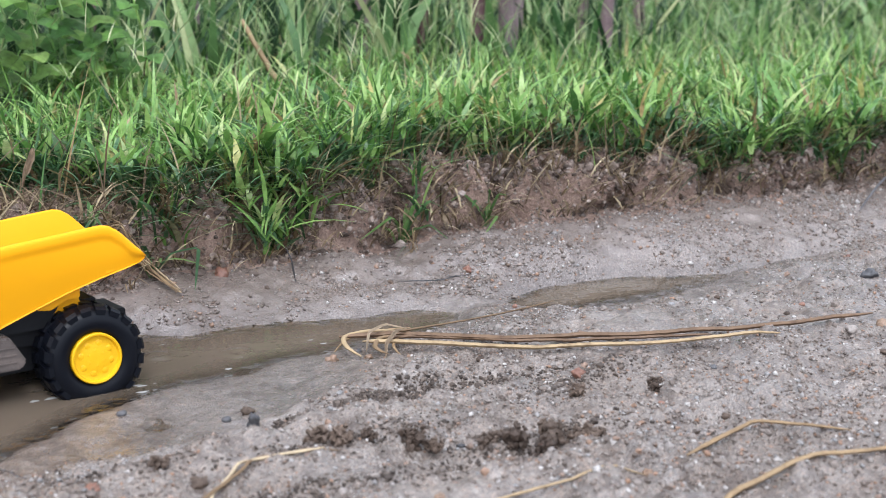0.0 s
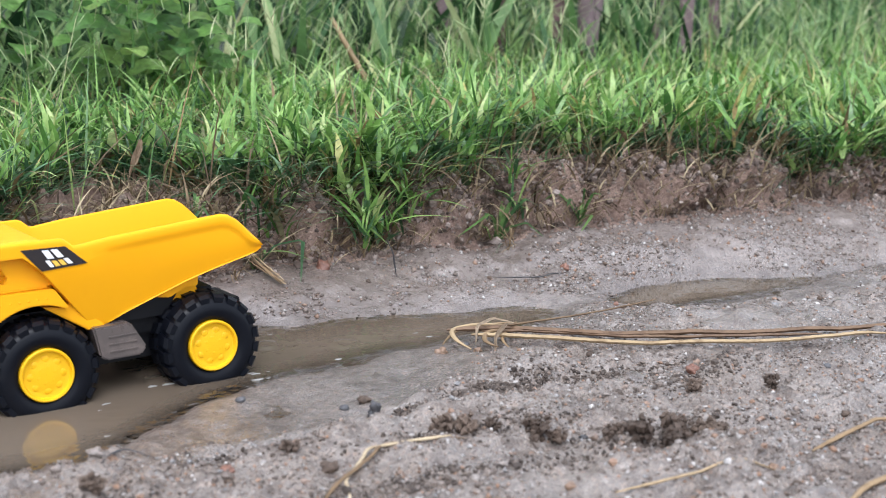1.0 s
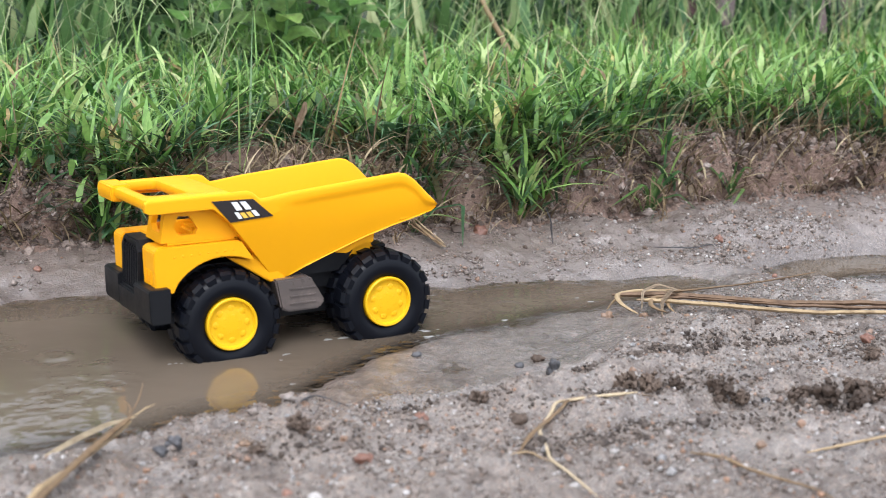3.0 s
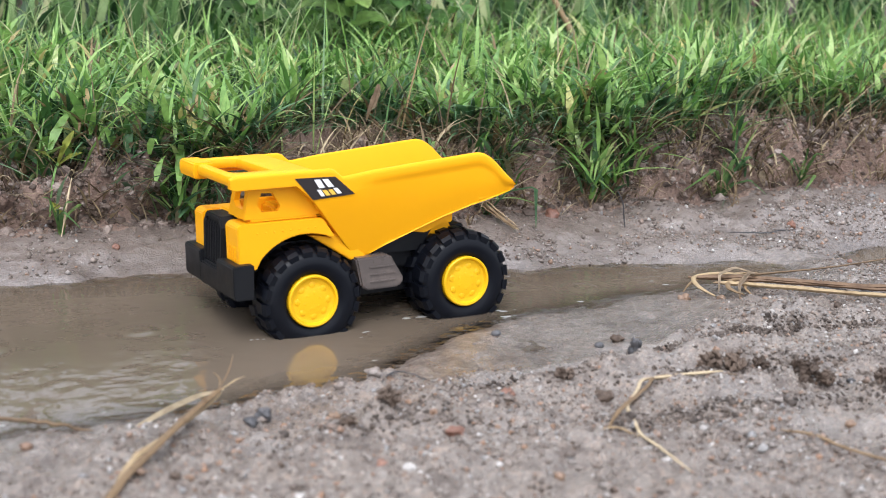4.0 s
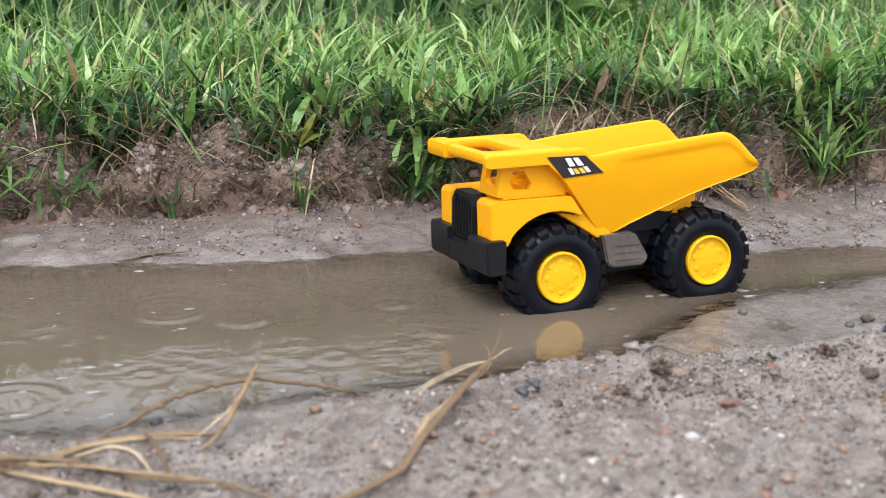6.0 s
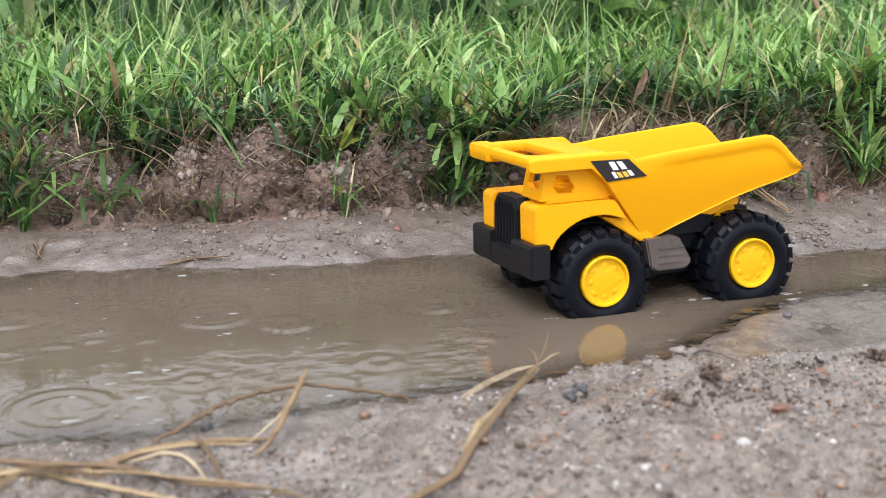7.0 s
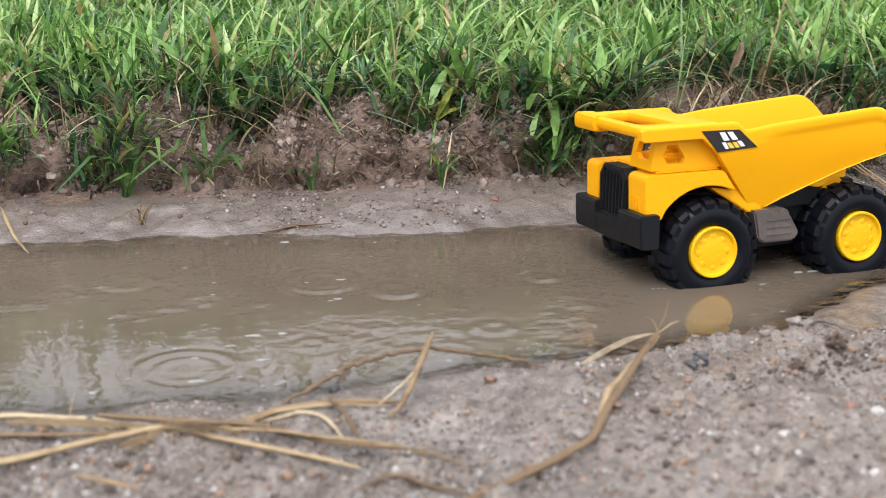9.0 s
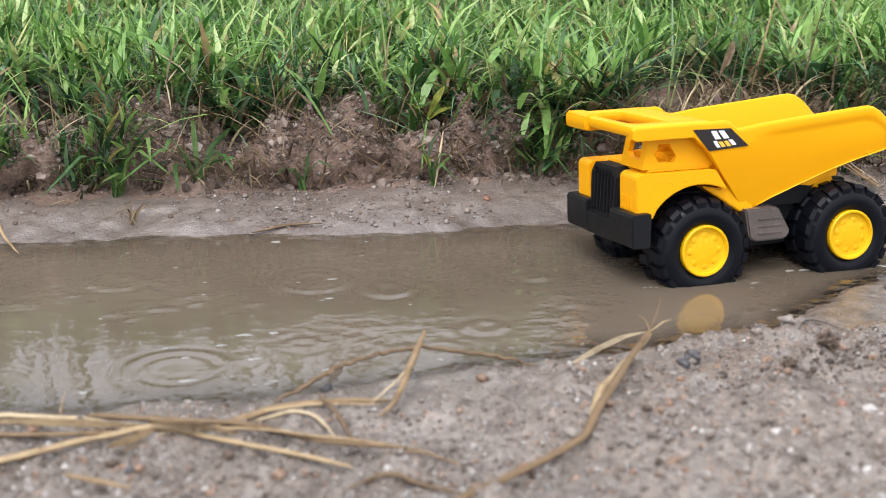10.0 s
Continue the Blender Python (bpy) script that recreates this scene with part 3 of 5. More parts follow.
def build_truck():
    truck = new("toy_dump_truck")
    tagged(truck, "yellow plastic toy dump truck with black tyres standing in the puddle", "toy truck")
    # the tub: floor, front wall and two flared sides
    bm = bmesh.new()
    floor = [(0.037, 0.0236), (0.0458, 0.0242), (0.0599, 0.0304), (0.0777, 0.0372), (0.1025, 0.0464), (0.124, 0.0527), (0.145, 0.0580), (0.1545, 0.0612), (0.153, 0.0655), (0.136, 0.0620), (0.111, 0.0540), (0.087, 0.0450), (0.049, 0.0290), (0.039, 0.0280)]
    prism(bm, floor, 0.0125, 2 * MIDY - 0.0125)
    prism(bm, [(0.1300, 0.0556), (0.145, 0.0594), (0.1540, 0.0622), (0.153, 0.0655), (0.1280, 0.0600)], 0.0045, 2 * MIDY - 0.0045)
    prism(bm, [(0.0030, 0.0672), (0.0363, 0.0236), (0.0410, 0.0262), (0.0060, 0.0862), (-0.004, 0.0868)], 0.0130, 2 * MIDY - 0.0130)
    prism(bm, [(-0.002, 0.0735), (0.0030, 0.0690), (0.0140, 0.0690), (0.0060, 0.0862), (-0.004, 0.0868)], 0.0035, 2 * MIDY - 0.0035)
    tub = part("tub", scaled(bm), YELLOW, truck, "", 40)
    for far in (False, True):
        bm = bmesh.new()
        tub_side(bm, far)
        bmesh.ops.remove_doubles(bm, verts=bm.verts, dist=0.00001)
        part("side_panel", scaled(bm), YELLOW, tub, "", 50)
    # the roof shield in front of the tub: one moulded plate with a slot through it
    bm = bmesh.new()

    def loop(x0, x1, y0, y1, r, z):
        pts = []
        for cx, cy, start in ((x1 - r, y0 + r, -90), (x1 - r, y1 - r, 0), (x0 + r, y1 - r, 90), (x0 + r, y0 + r, 180)):
            for k in range(7):
                a = radians(start + 15 * k)
                pts.append(bm.verts.new((cx + r * math.cos(a), cy + r * math.sin(a), z)))
        return pts

    hi, lo, e = 0.0876, 0.0800, 0.0026
    outer = [(e, hi), (e * 0.3, hi - e * 0.3), (0.0, hi - e), (0.0, lo + e), (e * 0.3, lo + e * 0.3), (e, lo)]
    rings = [loop(-0.0535 + d, 0.0060 - d, 0.0006 + d, 2 * MIDY - 0.0006 - d, 0.0055 - d, z) for d, z in outer]
    rings += [loop(-0.0445 - d, -0.0190 + d, 0.0165 - d, 2 * MIDY - 0.0120 + d, 0.0055 + d, z) for d, z in reversed(outer)]
    for p, q in zip(rings, rings[1:] + rings[:1]):
        for i in range(len(p)):
            bm.faces.new((p[i], p[(i + 1) % len(p)], q[(i + 1) % len(p)], q[i]))
    canopy = part("canopy", scaled(bm), YELLOW, truck, "", 40)
    # the thick front end of the far rail
    bm = bmesh.new()
    prism(bm, [(-0.0560, 0.0795), (-0.0550, 0.0776), (-0.0420, 0.0776), (-0.0420, 0.0886), (-0.0550, 0.0888), (-0.0560, 0.0870)], 0.0680, 2 * MIDY - 0.0010, 0.0014, 3)
    part("rail_end", scaled(bm), YELLOW, canopy, "", 40)
    # bonnet: two mudguards with wheel arches and a lower middle behind the grille
    arc = [(-0.0010 + 0.0425 * math.cos(a), 0.0015 + 0.0430 * math.sin(a)) for a in np.radians(np.arange(66, 139, 6))]
    guard = [(-0.0480, 0.0240), (-0.0360, 0.0240)] + [(x, z) for x, z in arc[::-1]] + [(0.0190, 0.0398), (0.0200, 0.0405), (0.0118, 0.0535), (0.0085, 0.0544), (-0.0450, 0.0548), (-0.0480, 0.0522)]
    bm = bmesh.new()
    prism(bm, guard, 0.0048, 0.0300, 0.0026, 4)
    prism(bm, guard, 2 * MIDY - 0.0240, 2 * MIDY - 0.0048, 0.0026, 4)
    prism(bm, [(-0.0400, 0.0240), (-0.030, 0.0240), (-0.020, 0.0400), (0.020, 0.0420), (0.012, 0.0560), (-0.034, 0.0560), (-0.0400, 0.0520)], 0.0235, 2 * MIDY - 0.0235, 0.0012)
    # raised deck that steps up to the cabin
    prism(bm, [(-0.0400, 0.0535), (0.0120, 0.0530), (0.0100, 0.0568), (-0.0385, 0.0572)], 0.0080, 2 * MIDY - 0.0300, 0.0024, 4)
    bonnet = part("bonnet", scaled(bm), YELLOW, truck, "", 40)
    # vents low on the nose beside the grille
    bm = bmesh.new()
    for k in range(4):
        block(bm, -0.0487, -0.0476, 0.0115 + 0.0040 * k, 0.0142 + 0.0040 * k, 0.0300, 0.0395, 0.0004)
    part("vent", scaled(bm), YELLOW, bonnet, "", 40)
    # panels inside the arch, down to the foot of the tub
    for y0, y1 in ((0.0105, 0.0240), (2 * MIDY - 0.0240, 2 * MIDY - 0.0105)):
        bm = bmesh.new()
        prism(bm, [(0.004, 0.0420), (0.018, 0.0395), (0.026, 0.0440), (0.046, 0.0222), (0.0335, 0.0218)], y0, y1, 0.0008)
        part("arch_panel", scaled(bm), YELLOW, bonnet, "", 40)
    for y in (0.0050, 2 * MIDY - 0.0050):
        bm = bmesh.new()
        for k in range(8):
            ball(bm, -0.0345 + 0.0058 * k, y, 0.0478 + 0.0001 * k, 0.0009)
        part("rivets", scaled(bm), YELLOW, bonnet, "", 60)
    # cabin: side wall and front wall with their window openings, back wall
    bm = bmesh.new()
    holed(bm, [(-0.0415, 0.0568), (0.014, 0.0560), (0.006, 0.0805), (-0.0370, 0.0805)], [(-0.0326, 0.0665), (-0.0290, 0.0736), (-0.0212, 0.0730), (-0.0162, 0.0643), (-0.0180, 0.0606), (-0.0292, 0.0611)], lambda u, v, d: (u, 0.0095 + d, v), 0.0040)
    holed(bm, [(0.0098, 0.0568), (0.0420, 0.0568), (0.0400, 0.0805), (0.0098, 0.0805)], [(0.0155, 0.0630), (0.0300, 0.0630), (0.0350, 0.0665), (0.0330, 0.0745), (0.0160, 0.0745)], lambda u, v, d: (-0.0414 + d + (v - 0.0568) * 0.19, u, v), 0.0040)
    block(bm, -0.0040, 0.006, 0.0130, 0.0420, 0.0560, 0.0805)
    block(bm, -0.0380, 0.006, 0.0380, 0.0420, 0.0560, 0.0660)
    block(bm, -0.0200, -0.0060, 0.0150, 0.0370, 0.0560, 0.0640, 0.0020)
    part("cabin", scaled(bm), YELLOW, truck, "", 40)
    # bumper and grille
    bm = bmesh.new()
    ends = [(-0.0545, 0.0085), (-0.0530, 0.0060), (-0.0410, 0.0060), (-0.0400, 0.0290), (-0.0535, 0.0292), (-0.0545, 0.0282)]
    prism(bm, ends, -0.0020, 0.0330, 0.0009)
    prism(bm, ends, 2 * MIDY - 0.0330, 2 * MIDY + 0.0018, 0.0009)
    prism(bm, [(-0.0543, 0.0075), (-0.0526, 0.0052), (-0.0400, 0.0052), (-0.0400, 0.0215), (-0.0543, 0.0215)], 0.0300, 2 * MIDY - 0.0300, 0.0009)
    part("bumper", scaled(bm), BLACK, truck, "scuffed black plastic bumper", 40)
    bm = bmesh.new()
    front = [(0.0320, 0.0200), (0.0700, 0.0200), (0.0715, 0.0490), (0.0660, 0.0560), (0.0365, 0.0560), (0.0310, 0.0490)]
    inset = [(0.0515 + (y - 0.0515) * 0.84, 0.0380 + (z - 0.0380) * 0.84) for y, z in front]

    def slope(x, pts):
        return [bm.verts.new((x + 0.0022 * (z - 0.02) / 0.036, y, z)) for y, z in pts]

    back, edge, lip, well = slope(-0.0400, front), slope(-0.0518, front), slope(-0.0518, inset), slope(-0.0504, inset)
    made = []
    for p, q in ((back, edge), (edge, lip), (lip, well)):
        made += [bm.faces.new((p[i], q[i], q[(i + 1) % 6], p[(i + 1) % 6])) for i in range(6)]
    made += [bm.faces.new(back[::-1]), bm.faces.new(well)]
    bmesh.ops.recalc_face_normals(bm, faces=made)
    bmesh.ops.bevel(bm, geom=[e for e in bm.edges if e.verts[0] in edge and e.verts[1] in edge], offset=0.0010, segments=2, affect="EDGES")
    grille = part("grille", scaled(bm), BLACK, truck, "ribbed black radiator grille", 40)
    for k in range(6):
        bm = bmesh.new()
        y = 0.0382 + 0.0053 * k
        block(bm, -0.0520, -0.0498, y - 0.0013, y + 0.0013, 0.0235, 0.0510, 0.0006)
        for v in bm.verts:
            v.co.x += 0.0022 * (v.co.z - 0.02) / 0.036
        part("rib", scaled(bm), BLACK, grille)
    # chassis, hoist block and steps
    bm = bmesh.new()
    block(bm, -0.042, 0.030, 0.026, 2 * MIDY - 0.026, 0.008, 0.036)
    block(bm, 0.020, 0.150, 0.030, 2 * MIDY - 0.030, -0.008, 0.024)
    block(bm, 0.050, 0.128, 0.026, 2 * MIDY - 0.026, 0.010, 0.036)
    block(bm, -0.010, 0.010, 0.012, 2 * MIDY - 0.012, -0.006, 0.006)
    block(bm, 0.105, 0.125, 0.012, 2 * MIDY - 0.012, -0.006, 0.006)
    prism(bm, [(0.030, 0.022), (0.090, 0.022), (0.108, 0.048), (0.086, 0.038), (0.050, 0.027), (0.036, 0.026)], 0.020, 2 * MIDY - 0.020)
    part("chassis", scaled(bm), BLACK, truck, "black plastic chassis", 40)
    bm = bmesh.new()
    prism(bm, [(0.083, 0.0360), (0.0925, 0.0345), (0.104, 0.0400), (0.1131, 0.0400), (0.1140, 0.0500), (0.108, 0.0500), (0.090, 0.0420)], 0.0140, 2 * MIDY - 0.0140, 0.0008)
    prism(bm, [(0.0925, 0.0360), (0.095, 0.0270), (0.110, 0.0240), (0.118, 0.0300), (0.113, 0.0420)], 0.0220, 2 * MIDY - 0.0220, 0.0008)
    part("hinge_block", scaled(bm), YELLOW, truck, "", 40)
    for flip in (False, True):
        bm = bmesh.new()
        prism(bm, [(0.0380, 0.0240), (0.0640, 0.0240), (0.0740, 0.0060), (0.0700, 0.0010), (0.0460, 0.0010), (0.0415, 0.0040)], 0.0040, 0.0240, 0.0012)
        for k in range(3):
            block(bm, 0.0480, 0.0670, 0.0032, 0.0046, 0.0060 + 0.0050 * k, 0.0072 + 0.0050 * k, 0.0003)
        for v in bm.verts:
            v.co.x += -0.004
            if flip:
                v.co.y = 2 * MIDY - v.co.y
        part("step", scaled(bm), MUDDYGREY, truck, "mud-smeared grey side step", 40)
    # sticker with plain marks
    def flat(pts, lift):
        b = bmesh.new()
        b.faces.new([b.verts.new((x, side_y(z) - lift, z)) for x, z in pts])
        ret = bmesh.ops.extrude_face_region(b, geom=list(b.faces))
        for v in [g for g in ret["geom"] if isinstance(g, bmesh.types.BMVert)]:
            v.co.y += 0.0004
        return b

    def at(u, w):
        left, right = (0.0030 - 0.0123 * w, 0.0674 + 0.0152 * w), (0.0330 - 0.0138 * w, 0.0690 + 0.0128 * w)
        return (left[0] + (right[0] - left[0]) * u, left[1] + (right[1] - left[1]) * u)

    sticker = part("sticker", scaled(flat([at(0, 0), at(1, 0), at(1, 1), at(0, 1)], 0.0005)), STICKER, truck, "black slanted sticker with white and gold marks")
    marks = [((0.36, 0.50), (0.50, 0.50), (0.56, 0.90), (0.42, 0.90)), ((0.58, 0.50), (0.72, 0.50), (0.76, 0.90), (0.62, 0.90)),
             ((0.24, 0.12), (0.32, 0.12), (0.36, 0.42), (0.27, 0.42)), ((0.64, 0.14), (0.74, 0.14), (0.76, 0.42), (0.66, 0.42))]
    for q in marks:
        part("white_mark", scaled(flat([at(*c) for c in q], 0.0010)), WHITE, sticker)
    for u in (0.36, 0.50):
        part("gold_mark", scaled(flat([at(*c) for c in ((u, 0.12), (u + 0.10, 0.12), (u + 0.12, 0.38), (u + 0.02, 0.38))], 0.0010)), GOLD, sticker)

    # wheels
    def tyre_mesh():
        b = bmesh.new()
        prof = [(0.004, 0.0175), (0.0010, 0.0185), (-0.0010, 0.0215), (-0.0012, 0.0265), (0.0006, 0.0312), (0.0040, 0.0335), (0.0150, 0.0342), (0.0260, 0.0335), (0.0294, 0.0312), (0.0312, 0.0265), (0.0310, 0.0225), (0.0280, 0.0170)]
        lathe(b, prof, 48)
        for v in b.verts:
            v.co *= K
        return b

    def lug_mesh(shoulder):
        b = bmesh.new()
        ya, yb = ((0.0000, 0.0145), (0.0155, 0.0300))[shoulder]
        ring = []
        for y, r, w in ((ya - 0.0002, 0.0300, 0.100), (ya - 0.0003, 0.0335, 0.110), (ya + 0.0025, 0.0355, 0.106), (yb - 0.0025, 0.0358, 0.100), (yb + 0.0003, 0.0335, 0.110), (yb + 0.0002, 0.0300, 0.100)):
            skew = (y - 0.015) * 5 * (1 if shoulder else -1)
            ring.append([b.verts.new((K * r * math.cos(s * w + skew), K * y, K * r * math.sin(s * w + skew))) for s in (-1, 1)])
        for p, q in zip(ring, ring[1:]):
            b.faces.new((p[0], p[1], q[1], q[0]))
        for s in (0, 1):
            b.faces.new([p[s] for p in ring])
        bmesh.ops.recalc_face_normals(b, faces=b.faces)
        me = bpy.data.meshes.new("lug")
        b.to_mesh(me)
        b.free()
        me.materials.append(RUBBER)
        return me

    lugs = [lug_mesh(0), lug_mesh(1)]

    def rim_mesh():
        b = bmesh.new()
        prof = [(0.008, 0.0177), (-0.0012, 0.0177), (-0.0020, 0.0170), (-0.0018, 0.0160), (0.0004, 0.0150), (0.0010, 0.0120), (0.0004, 0.0095), (0.0000, 0.0050), (0.0000, 0.0001)]
        lathe(b, prof, 48)
        for k in range(8):
            a = 2 * math.pi * k / 8
            ball(b, 0.0104 * math.cos(a), 0.0008, 0.0104 * math.sin(a), 0.0026, 0.24)
        for k in range(6):
            a = 2 * math.pi * k / 6 + 0.3
            ball(b, 0.0050 * math.cos(a), 0.0004, 0.0050 * math.sin(a), 0.0021, 0.22)
        for v in b.verts:
            v.co *= K
        return b

    for x in (0.0, 0.115):
        for far in (False, True):
            wheel = part("wheel", tyre_mesh(), RUBBER, truck, "black rubber tyre with chunky tread lugs", 35)
            hub = part("hub", rim_mesh(), HUBYELLOW, wheel, "yellow plastic hub with moulded bolts", 35)
            wheel.location = ((x - 0.0575) * K, ((2 * MIDY + 0.001 if far else -0.001) - MIDY) * K, 0.0355 * K)
            for k in range(40):
                lug = new("lug", lugs[k % 2])
                lug.parent = wheel
                lug.rotation_euler = (0, 2 * math.pi * k / 40, 0)
            wheel.rotation_euler = (0, 0.4 * x * 40, math.pi if far else 0)
    return truck


truck = build_truck()
truck_turn = pose(0.2772, 0.0127, 0.0251, -5.09, -0.83, 7.24)
truck.matrix_world = truck_turn @ Matrix.Translation((0.0575 * K, MIDY * K, -0.0355 * K))


# ---- grass and plants ----
def blades(name, roots, length, width, lean_by, azimuth, droop, mat, segments=4, fold=0.0):
    """Many curved, tapering leaf blades in one mesh."""
    n = len(roots)
    t = np.linspace(0, 1, segments + 1)[None, :]
    out = lean_by[:, None] * t + droop[:, None] * t**2.2
    up = t * np.cos(lean_by[:, None] * 0.8) - droop[:, None] * 0.55 * t**2.6
    L = length[:, None]
    dx, dy = np.cos(azimuth)[:, None], np.sin(azimuth)[:, None]
    P = np.stack([roots[:, :1] + L * out * dx, roots[:, 1:2] + L * out * dy, roots[:, 2:3] + L * up], -1)
    w = width[:, None] * 0.5 * np.clip(np.minimum(0.45 + t * 2.2, (1.0 - t) * 1.5 + 0.02), 0, 1)
    turn = azimuth[:, None] + np.pi / 2 + np.random.uniform(-0.9, 0.9, (n, 1))
    side = np.stack([np.cos(turn) * w, np.sin(turn) * w, fold * w], -1)
    V = np.stack([P - side, P + side], 2)
    base = np.arange(n)[:, None] * (2 * (segments + 1)) + 2 * np.arange(segments)[None, :]
    F = np.stack([base, base + 1, base + 3, base + 2], -1).reshape(-1, 4)
    return link_mesh(name, V.reshape(-1, 3).tolist(), F.tolist(), mat, True)


def turf(count):
    R = np.random
    x, y = np.concatenate([R.uniform(-0.35, 1.75, count * 3) + R.normal(0, 0.22, count * 3), R.normal(0.7, 1.8, count)]), 0.23 + 0.52 * R.uniform(0, 1, count * 4) ** 1.2
    w = y - bank_line(x) - setback(x)
    bare = np.exp(-(((x - 0.405) / 0.080) ** 2))
    keep = (w + 0.06 * vnoise(x, y, 18, 81) - 0.16 * bare > 0.010) & (vnoise(x, y, 22, 91) + R.uniform(-0.25, 0.25, len(x)) > -0.16)
    x, y = x[keep], y[keep]
    some = R.permutation(len(x))[:count]
    return x[some], y[some]


def build_grass():
    R = np.random
    # upright leafy shoots: each shoot bears a fan of short broad leaves
    tx, ty = turf(10500)
    tz = height(tx, ty)
    tall = R.uniform(0.014, 0.052, len(tx)) * (0.95 + 0.9 * vnoise(tx, ty, 11, 95) + 0.9 * vnoise(tx, ty, 31, 97))
    tall *= 1 - 0.35 * smooth(0.12, 0.4, ty - bank_line(tx))
    sway = R.normal(0, 0.30, (len(tx), 2)) + np.stack([np.zeros(len(tx)), -0.25 * np.exp(-(ty - bank_line(tx)) / 0.03)], 1)
    per = R.randint(5, 9, len(tx))
    k = np.repeat(np.arange(len(tx)), per)
    n = len(k)
    f = R.uniform(0.0, 1.0, n)
    roots = np.stack([tx[k] + sway[k, 0] * tall[k] * f + R.normal(0, 0.002, n), (ty - jut(tx, ty))[k] + sway[k, 1] * tall[k] * f + R.normal(0, 0.002, n), tz[k] - 0.002 + tall[k] * f], 1)
    out = np.abs(R.normal(0.42, 0.32, n))
    length = R.uniform(0.019, 0.046, n) * np.where(R.uniform(0, 1, n) < 0.14, 1.5, 1.0)
    width = np.clip(np.exp(R.normal(math.log(0.0050), 0.36, n)), 0.0020, 0.0092)
    side, bend = R.uniform(0, 2 * np.pi, n), R.uniform(0.0, 0.85, n)
    # leaves low on their shoots get the green with shade painted in
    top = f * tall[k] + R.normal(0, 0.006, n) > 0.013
    for name, pick, mat, label in (("grass", top, GRASS, "short bright green broad-bladed grass on the bank"), ("low_grass", ~top, SHADEGRASS, "blue-green lower leaves of the bank grass, coloured darker for shade")):
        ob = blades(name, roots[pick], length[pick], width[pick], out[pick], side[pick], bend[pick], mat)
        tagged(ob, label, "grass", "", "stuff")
    # longer leaves that hang out over the edge of the bank, in the shade-painted green
    m = 1900
    x = R.uniform(-0.5, 1.7, m)
    y = bank_line(x) + setback(x) + R.normal(0.030, 0.013, m) + 0.12 * np.exp(-(((x - 0.405) / 0.080) ** 2))
    keep = vnoise(x, y, 14, 201) + R.uniform(-0.3, 0.3, m) > -0.05
    x, y = x[keep], y[keep]
    m = len(x)
    roots = np.stack([x, y - jut(x, y), height(x, y) - 0.002 + R.uniform(0.0, 0.016, m)], 1)
    ob = blades("edge_grass", roots, R.uniform(0.030, 0.075, m), R.uniform(0.0026, 0.0052, m), np.abs(R.normal(0.55, 0.3, m)), R.normal(-np.pi / 2, 1.0, m), R.uniform(0.2, 1.0, m), SHADEGRASS, 6)
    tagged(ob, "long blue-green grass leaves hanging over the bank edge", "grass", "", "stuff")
    # clumps that hang down the face of the bank, mostly in the shade-painted green
    for name, mat, share, label in (("hanging_grass", SHADEGRASS, 420, "clumps of blue-green grass, coloured darker for shade, hanging down the bank face"), ("hanging_leaves", GRASS, 240, "brighter leaves of the hanging grass clumps")):
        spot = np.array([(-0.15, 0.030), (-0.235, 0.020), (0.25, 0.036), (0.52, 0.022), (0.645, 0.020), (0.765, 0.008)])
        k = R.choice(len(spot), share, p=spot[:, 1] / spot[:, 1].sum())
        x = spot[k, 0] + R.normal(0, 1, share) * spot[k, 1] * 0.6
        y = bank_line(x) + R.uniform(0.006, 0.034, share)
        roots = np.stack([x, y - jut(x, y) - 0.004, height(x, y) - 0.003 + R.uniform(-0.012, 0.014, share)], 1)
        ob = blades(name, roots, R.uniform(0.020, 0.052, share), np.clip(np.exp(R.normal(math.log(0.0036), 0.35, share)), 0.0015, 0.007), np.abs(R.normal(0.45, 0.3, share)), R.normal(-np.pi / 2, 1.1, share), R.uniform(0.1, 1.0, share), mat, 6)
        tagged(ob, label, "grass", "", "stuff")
    # thin stalks standing over the turf
    m = 3000
    x, y = R.uniform(-0.5, 2.5, m), R.uniform(0.28, 0.85, m)
    x[:900], y[:900] = R.uniform(0.9, 2.6, 900), R.uniform(0.55, 1.05, 900)
    roots = np.stack([x, y - jut(x, y), height(x, y)], 1)
    ob = blades("grass_stalks", roots, R.uniform(0.06, 0.15, m), R.uniform(0.0012, 0.0026, m), np.abs(R.normal(0.25, 0.25, m)), R.uniform(0, 2 * np.pi, m), R.uniform(0.0, 0.8, m), GRASS, 5)
    tagged(ob, "thin arching green grass stalks above the turf", "grass", "", "stuff")
    # wispy stalks with spreading seed heads over the turf
    m = 620
    x, y = R.uniform(-0.4, 2.6, m), R.uniform(0.42, 0.98, m)
    tall, tilt, way, bow = R.uniform(0.10, 0.22, m), np.abs(R.normal(0.25, 0.2, m)), R.uniform(0, 2 * np.pi, m), R.uniform(0.05, 0.6, m)
    stem = np.stack([x, y - jut(x, y), height(x, y)], 1)
    k = np.repeat(np.arange(m), 5)
    t = R.uniform(0.72, 1.0, len(k))
    out = tall[k] * (tilt[k] * t + bow[k] * t**2.2)
    twigs = stem[k] + np.stack([out * np.cos(way[k]), out * np.sin(way[k]), tall[k] * (t * np.cos(tilt[k] * 0.8) - bow[k] * 0.55 * t**2.6)], 1)
    count = m + len(k)
